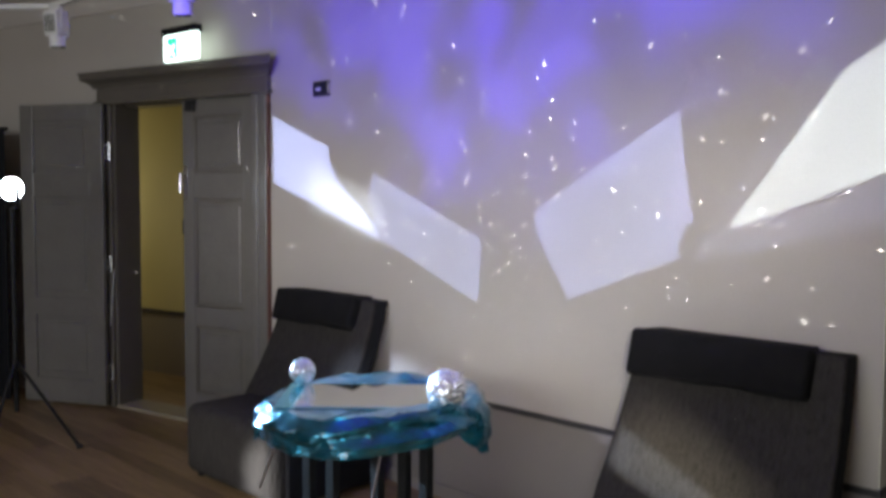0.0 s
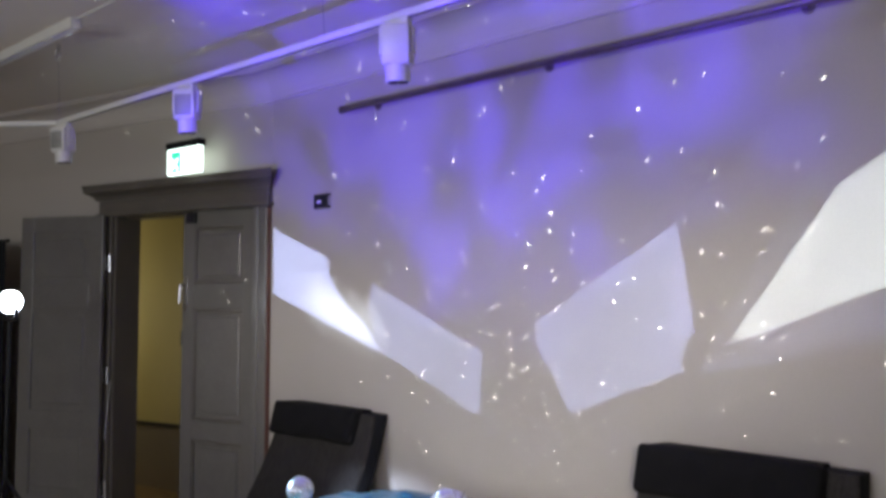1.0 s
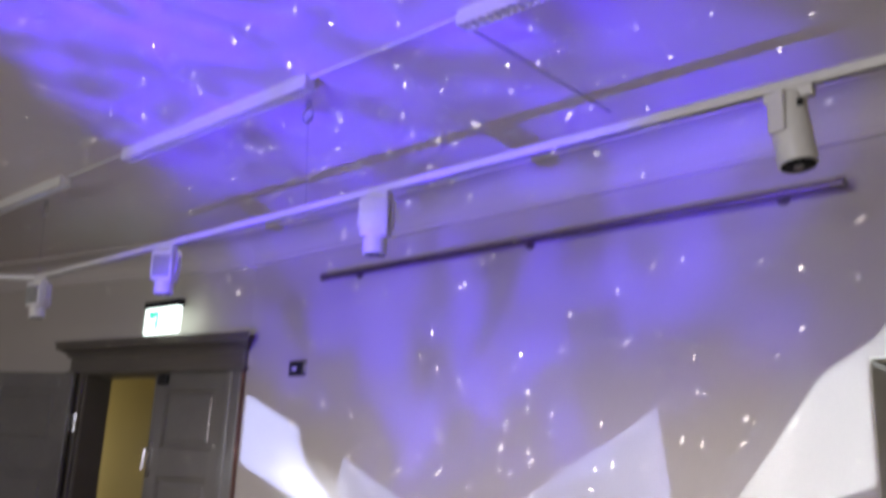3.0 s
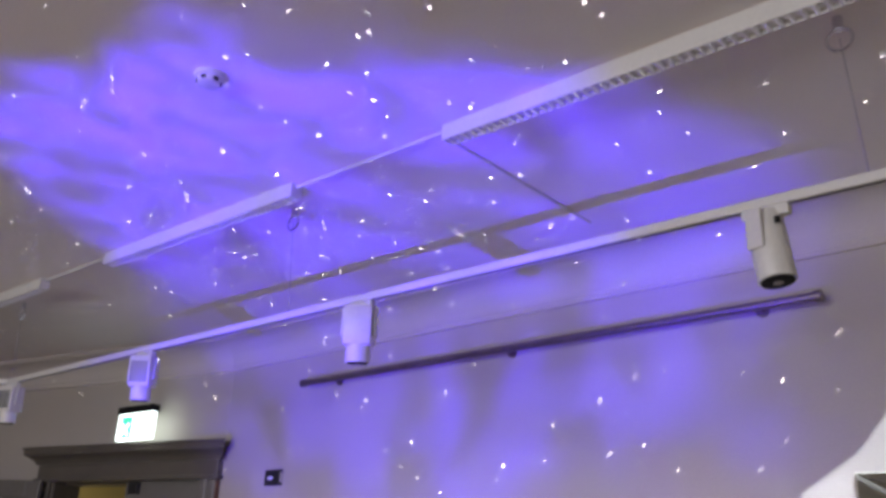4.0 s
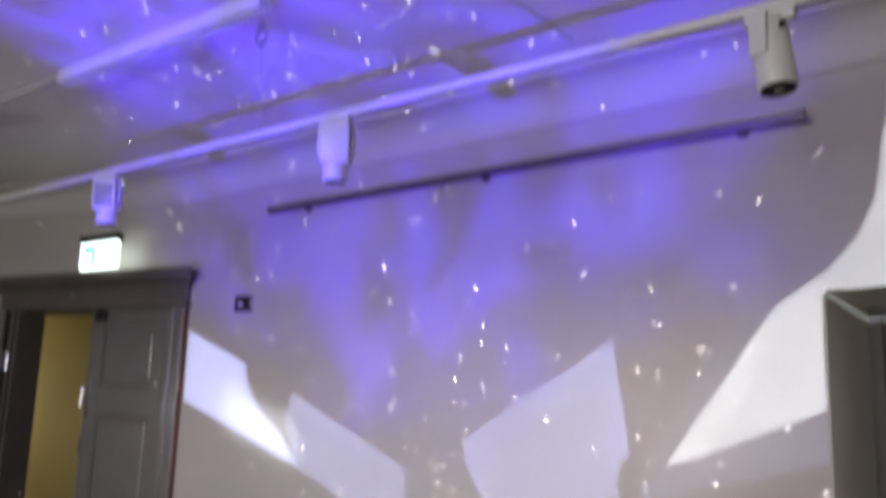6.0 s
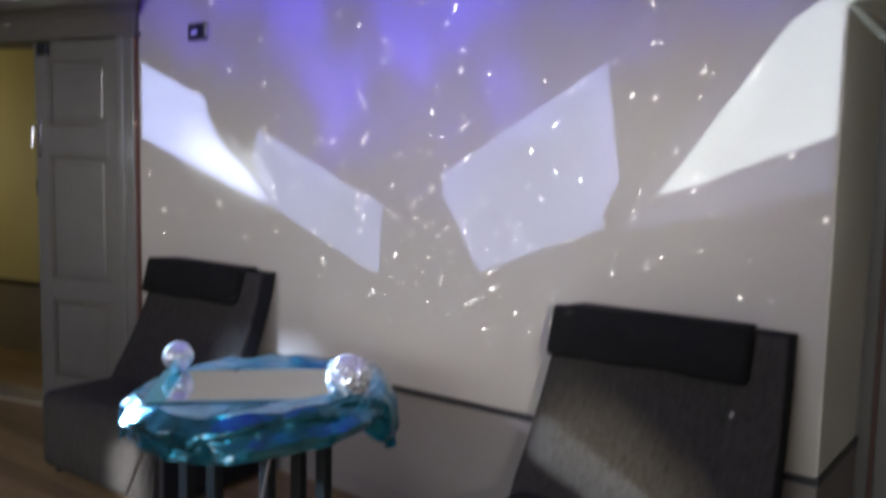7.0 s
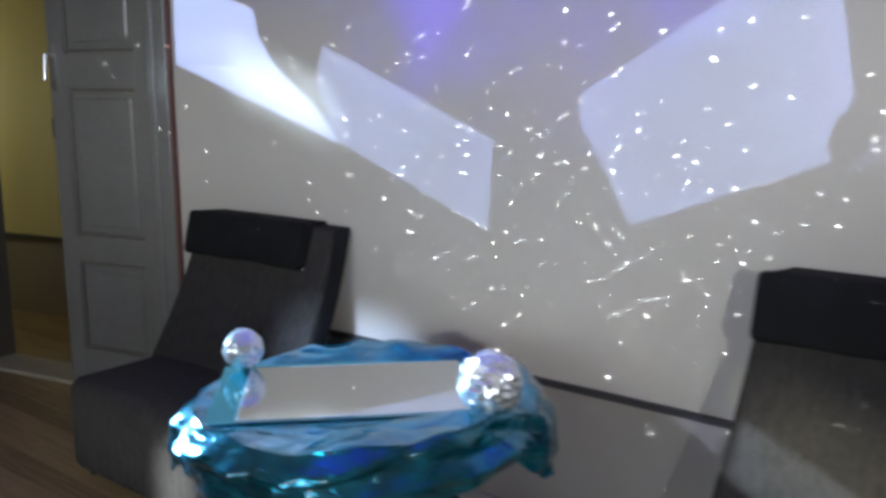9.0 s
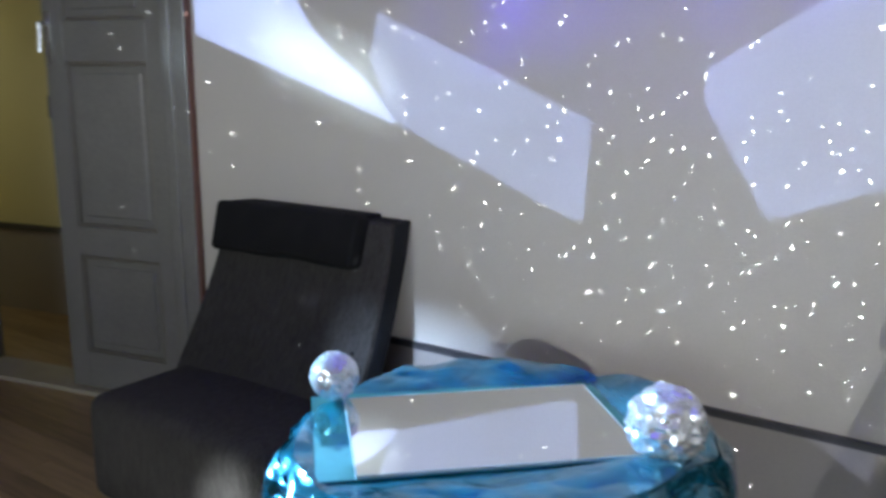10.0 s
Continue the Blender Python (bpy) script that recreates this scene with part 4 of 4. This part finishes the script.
def star_film(nt):
    """Pinholes: small discs of many sizes at scattered places of the film."""
    uv = nt.nodes.new("ShaderNodeUVMap")
    uv.uv_map = "angles"
    total = None
    for scale, small, large, keep, spread in ((7.2, 0.013, 0.026, 0.88, 9.0), (9.4, 0.015, 0.025, 0.52, 9.0), (12.0, 0.017, 0.026, 0.64, 0.64)):
        v = nt.nodes.new("ShaderNodeTexVoronoi")
        v.voronoi_dimensions, v.feature = "2D", "F1"
        v.inputs["Scale"].default_value = scale
        nt.links.new(uv.outputs[0], v.inputs["Vector"])
        sep = nt.nodes.new("ShaderNodeSeparateColor")
        nt.links.new(v.outputs["Color"], sep.inputs[0])
        away = node(nt, "ShaderNodeVectorMath", "DISTANCE", uv.outputs[0])
        away.inputs[1].default_value = (0.0, -0.66, 0.0)
        fewer = node(nt, "ShaderNodeMath", "MULTIPLY_ADD", away.outputs["Value"], -keep / spread, keep)
        on = node(nt, "ShaderNodeMath", "LESS_THAN", sep.outputs[0], fewer.outputs[0])
        rad = node(nt, "ShaderNodeMath", "MULTIPLY_ADD", sep.outputs[1], large - small, small)
        hit = node(nt, "ShaderNodeMath", "LESS_THAN", v.outputs["Distance"], rad.outputs[0])
        both = node(nt, "ShaderNodeMath", "MULTIPLY", on.outputs[0], hit.outputs[0])
        dim = node(nt, "ShaderNodeMath", "POWER", sep.outputs[2], 1.6)
        lev = node(nt, "ShaderNodeMath", "MULTIPLY_ADD", dim.outputs[0], 0.78, 0.22)
        both = node(nt, "ShaderNodeMath", "MULTIPLY", both.outputs[0], lev.outputs[0])
        total = both if total is None else node(nt, "ShaderNodeMath", "MAXIMUM", total.outputs[0], both.outputs[0])
    comb = nt.nodes.new("ShaderNodeCombineColor")
    for i in range(3):
        nt.links.new(total.outputs[0], comb.inputs[i])
    return comb.outputs[0]


def cloud_film(nt):
    """A violet cloud with darker folds and a soft ragged rim."""
    uv = nt.nodes.new("ShaderNodeUVMap")
    uv.uv_map = "angles"
    n1, n2 = nt.nodes.new("ShaderNodeTexNoise"), nt.nodes.new("ShaderNodeTexNoise")
    n1.inputs["Scale"].default_value, n1.inputs["Detail"].default_value, n1.inputs["Distortion"].default_value = 2.6, 3, 0.8
    n2.inputs["Scale"].default_value, n2.inputs["Detail"].default_value, n2.inputs["Distortion"].default_value = 11.5, 3, 0.7
    for n in (n1, n2):
        nt.links.new(uv.outputs[0], n.inputs["Vector"])
    mid = node(nt, "ShaderNodeVectorMath", "ADD", uv.outputs[0])
    mid.inputs[1].default_value = (0.075, -0.005, 0.0)
    ln = node(nt, "ShaderNodeVectorMath", "LENGTH", mid.outputs[0])
    wob = node(nt, "ShaderNodeMath", "MULTIPLY_ADD", n1.outputs["Fac"], 0.44, -0.22)
    dist = node(nt, "ShaderNodeMath", "ADD", ln.outputs["Value"], wob.outputs[0])
    rim = nt.nodes.new("ShaderNodeMapRange")
    rim.interpolation_type = "SMOOTHSTEP"
    rim.inputs["From Min"].default_value, rim.inputs["From Max"].default_value = 0.36, 0.50
    rim.inputs["To Min"].default_value, rim.inputs["To Max"].default_value = 1.0, 0.0
    nt.links.new(dist.outputs[0], rim.inputs["Value"])
    fold = nt.nodes.new("ShaderNodeMapRange")
    fold.interpolation_type = "SMOOTHSTEP"
    fold.inputs["From Min"].default_value, fold.inputs["From Max"].default_value = 0.36, 0.62
    fold.inputs["To Min"].default_value, fold.inputs["To Max"].default_value = 0.20, 1.0
    nt.links.new(n2.outputs["Fac"], fold.inputs["Value"])
    k = node(nt, "ShaderNodeMath", "MULTIPLY", rim.outputs["Result"], fold.outputs["Result"])
    comb = nt.nodes.new("ShaderNodeCombineColor")
    for i, c in enumerate((0.065, 0.014, 1.0)):
        q = node(nt, "ShaderNodeMath", "MULTIPLY", k.outputs[0], c)
        nt.links.new(q.outputs[0], comb.inputs[i])
    return comb.outputs[0]


def film_cap(name, centre, aim_at, reach, half, material, parent):
    """A bowl of film round the lamp at centre; its UVs are angles from the aim."""
    bm = bmesh.new()
    layer = bm.loops.layers.uv.new("angles")
    n = 40
    grid, ang = [], []
    for j in range(n + 1):
        row = []
        for i in range(n + 1):
            u, v = (2 * i / n - 1) * half, (2 * j / n - 1) * half
            t = math.hypot(u, v)
            k = math.sin(t) / t if t > 1e-6 else 1.0
            vert = bm.verts.new((u * k * reach, v * k * reach, -math.cos(t) * reach))
            row.append((vert, (u, v)))
        grid.append(row)
    for j in range(n):
        for i in range(n):
            quad = (grid[j][i], grid[j][i + 1], grid[j + 1][i + 1], grid[j + 1][i])
            f = bm.faces.new([q[0] for q in quad])
            for lp, q in zip(f.loops, quad):
                lp[layer].uv = q[1]
    ob = part(name, bm, material, parent)
    ob.matrix_world = look(centre, aim_at)
    return ob


cloud_box = thing("cloud_projector", "small black projector on a low stand throwing a violet cloud", "projector", Matrix.Identity(4))
bm = bmesh.new()
tube(bm, (CLOUD.x, CLOUD.y - 0.05, 0.0), (CLOUD.x, CLOUD.y - 0.05, CLOUD.z - 0.30), 0.016, n=12)
tube(bm, (CLOUD.x, CLOUD.y - 0.05, 0.0), (CLOUD.x, CLOUD.y - 0.05, 0.02), 0.16, n=28)
lathe(bm, [(0.07, -0.06), (0.10, -0.03), (0.10, 0.0)], 28, pose(CLOUD.x, CLOUD.y - 0.05, CLOUD.z - 0.26))
part("body", bm, BLACK_METAL, cloud_box, "", True)
cloud_aim = CLOUD + Vector((-0.07, 0.806, 0.588)) * 3
film_cap("cloud_film", CLOUD, cloud_aim, 0.20, 1.0, film("violet_cloud", cloud_film), cloud_box)
lamp("cloud_light", "SPOT", 800, (1.0, 1.0, 1.0), look(CLOUD, cloud_aim), 0.004, spot=radians(112), blend=0.1)

# hidden lamps added for the balls' reflected star points: a tiny pinholed cap on the side of each that faces the wall
PINHOLES = film("star_pinholes", star_film)
for holder, r, watts, lean in ((glass_ball, 0.054, STAR_WATTS * 0.8, -8), (silver_ball, 0.073, STAR_WATTS, 5)):
    at = holder.matrix_world.translation + Vector((0, 0.87, 0.50)) * (r * 1.16 + 0.006)
    to = at + Matrix.Rotation(radians(lean), 3, "Z") @ Vector((0.0, 0.72, 0.69))
    cap = film_cap("added_pinhole_cap", at, to, 0.004, 1.56, PINHOLES, None)
    place = cap.matrix_world.copy()
    cap.parent = holder
    cap.matrix_parent_inverse = holder.matrix_world.inverted()
    cap.matrix_world = place
    cap["label"] = "tiny added pinholed cap that hides a lamp"
    lamp("added_star_light", "SPOT", watts, (0.96, 0.97, 1.0), look(at, to), 0.0, spot=radians(168), blend=0.0)

# ---- floor boards ----
BW = 0.115
variants = []
for k in range(3):
    bm = bmesh.new()
    box(bm, -0.9, 0.9, -BW / 2 + 0.0012, BW / 2 - 0.0012, -0.02, 0.0, 0.0015, seg=1)
    variants.append(mesh_of("board", bm, BOARD))
rnd = random.Random(5)
y = 0.85
while y < 3.28:
    x = -7.6 - rnd.random() * 1.5
    while x < 3.2:
        b = new("board", variants[rnd.randrange(3)])
        b.location = (x + 0.9, y, -0.0006 * rnd.random())
        b.parent = sub
        x += 1.802
    y += BW
bm = bmesh.new()
for y in [0.85 - BW * (i + 1) for i in range(int((0.85 - Y0) / BW))]:
    box(bm, X0, X1, y - BW / 2 + 0.0012, y + BW / 2 - 0.0012, -0.02, 0.0)
for y in [3.28 + BW * i for i in range(28)]:
    box(bm, X0, -0.9, y - BW / 2 + 0.0012, y + BW / 2 - 0.0012, -0.02, 0.0)
tagged(part("far_boards", bm, wood("far_board_wood", (0.31, 0.205, 0.100), (0.13, 0.083, 0.040), True), sub), kind="stuff")
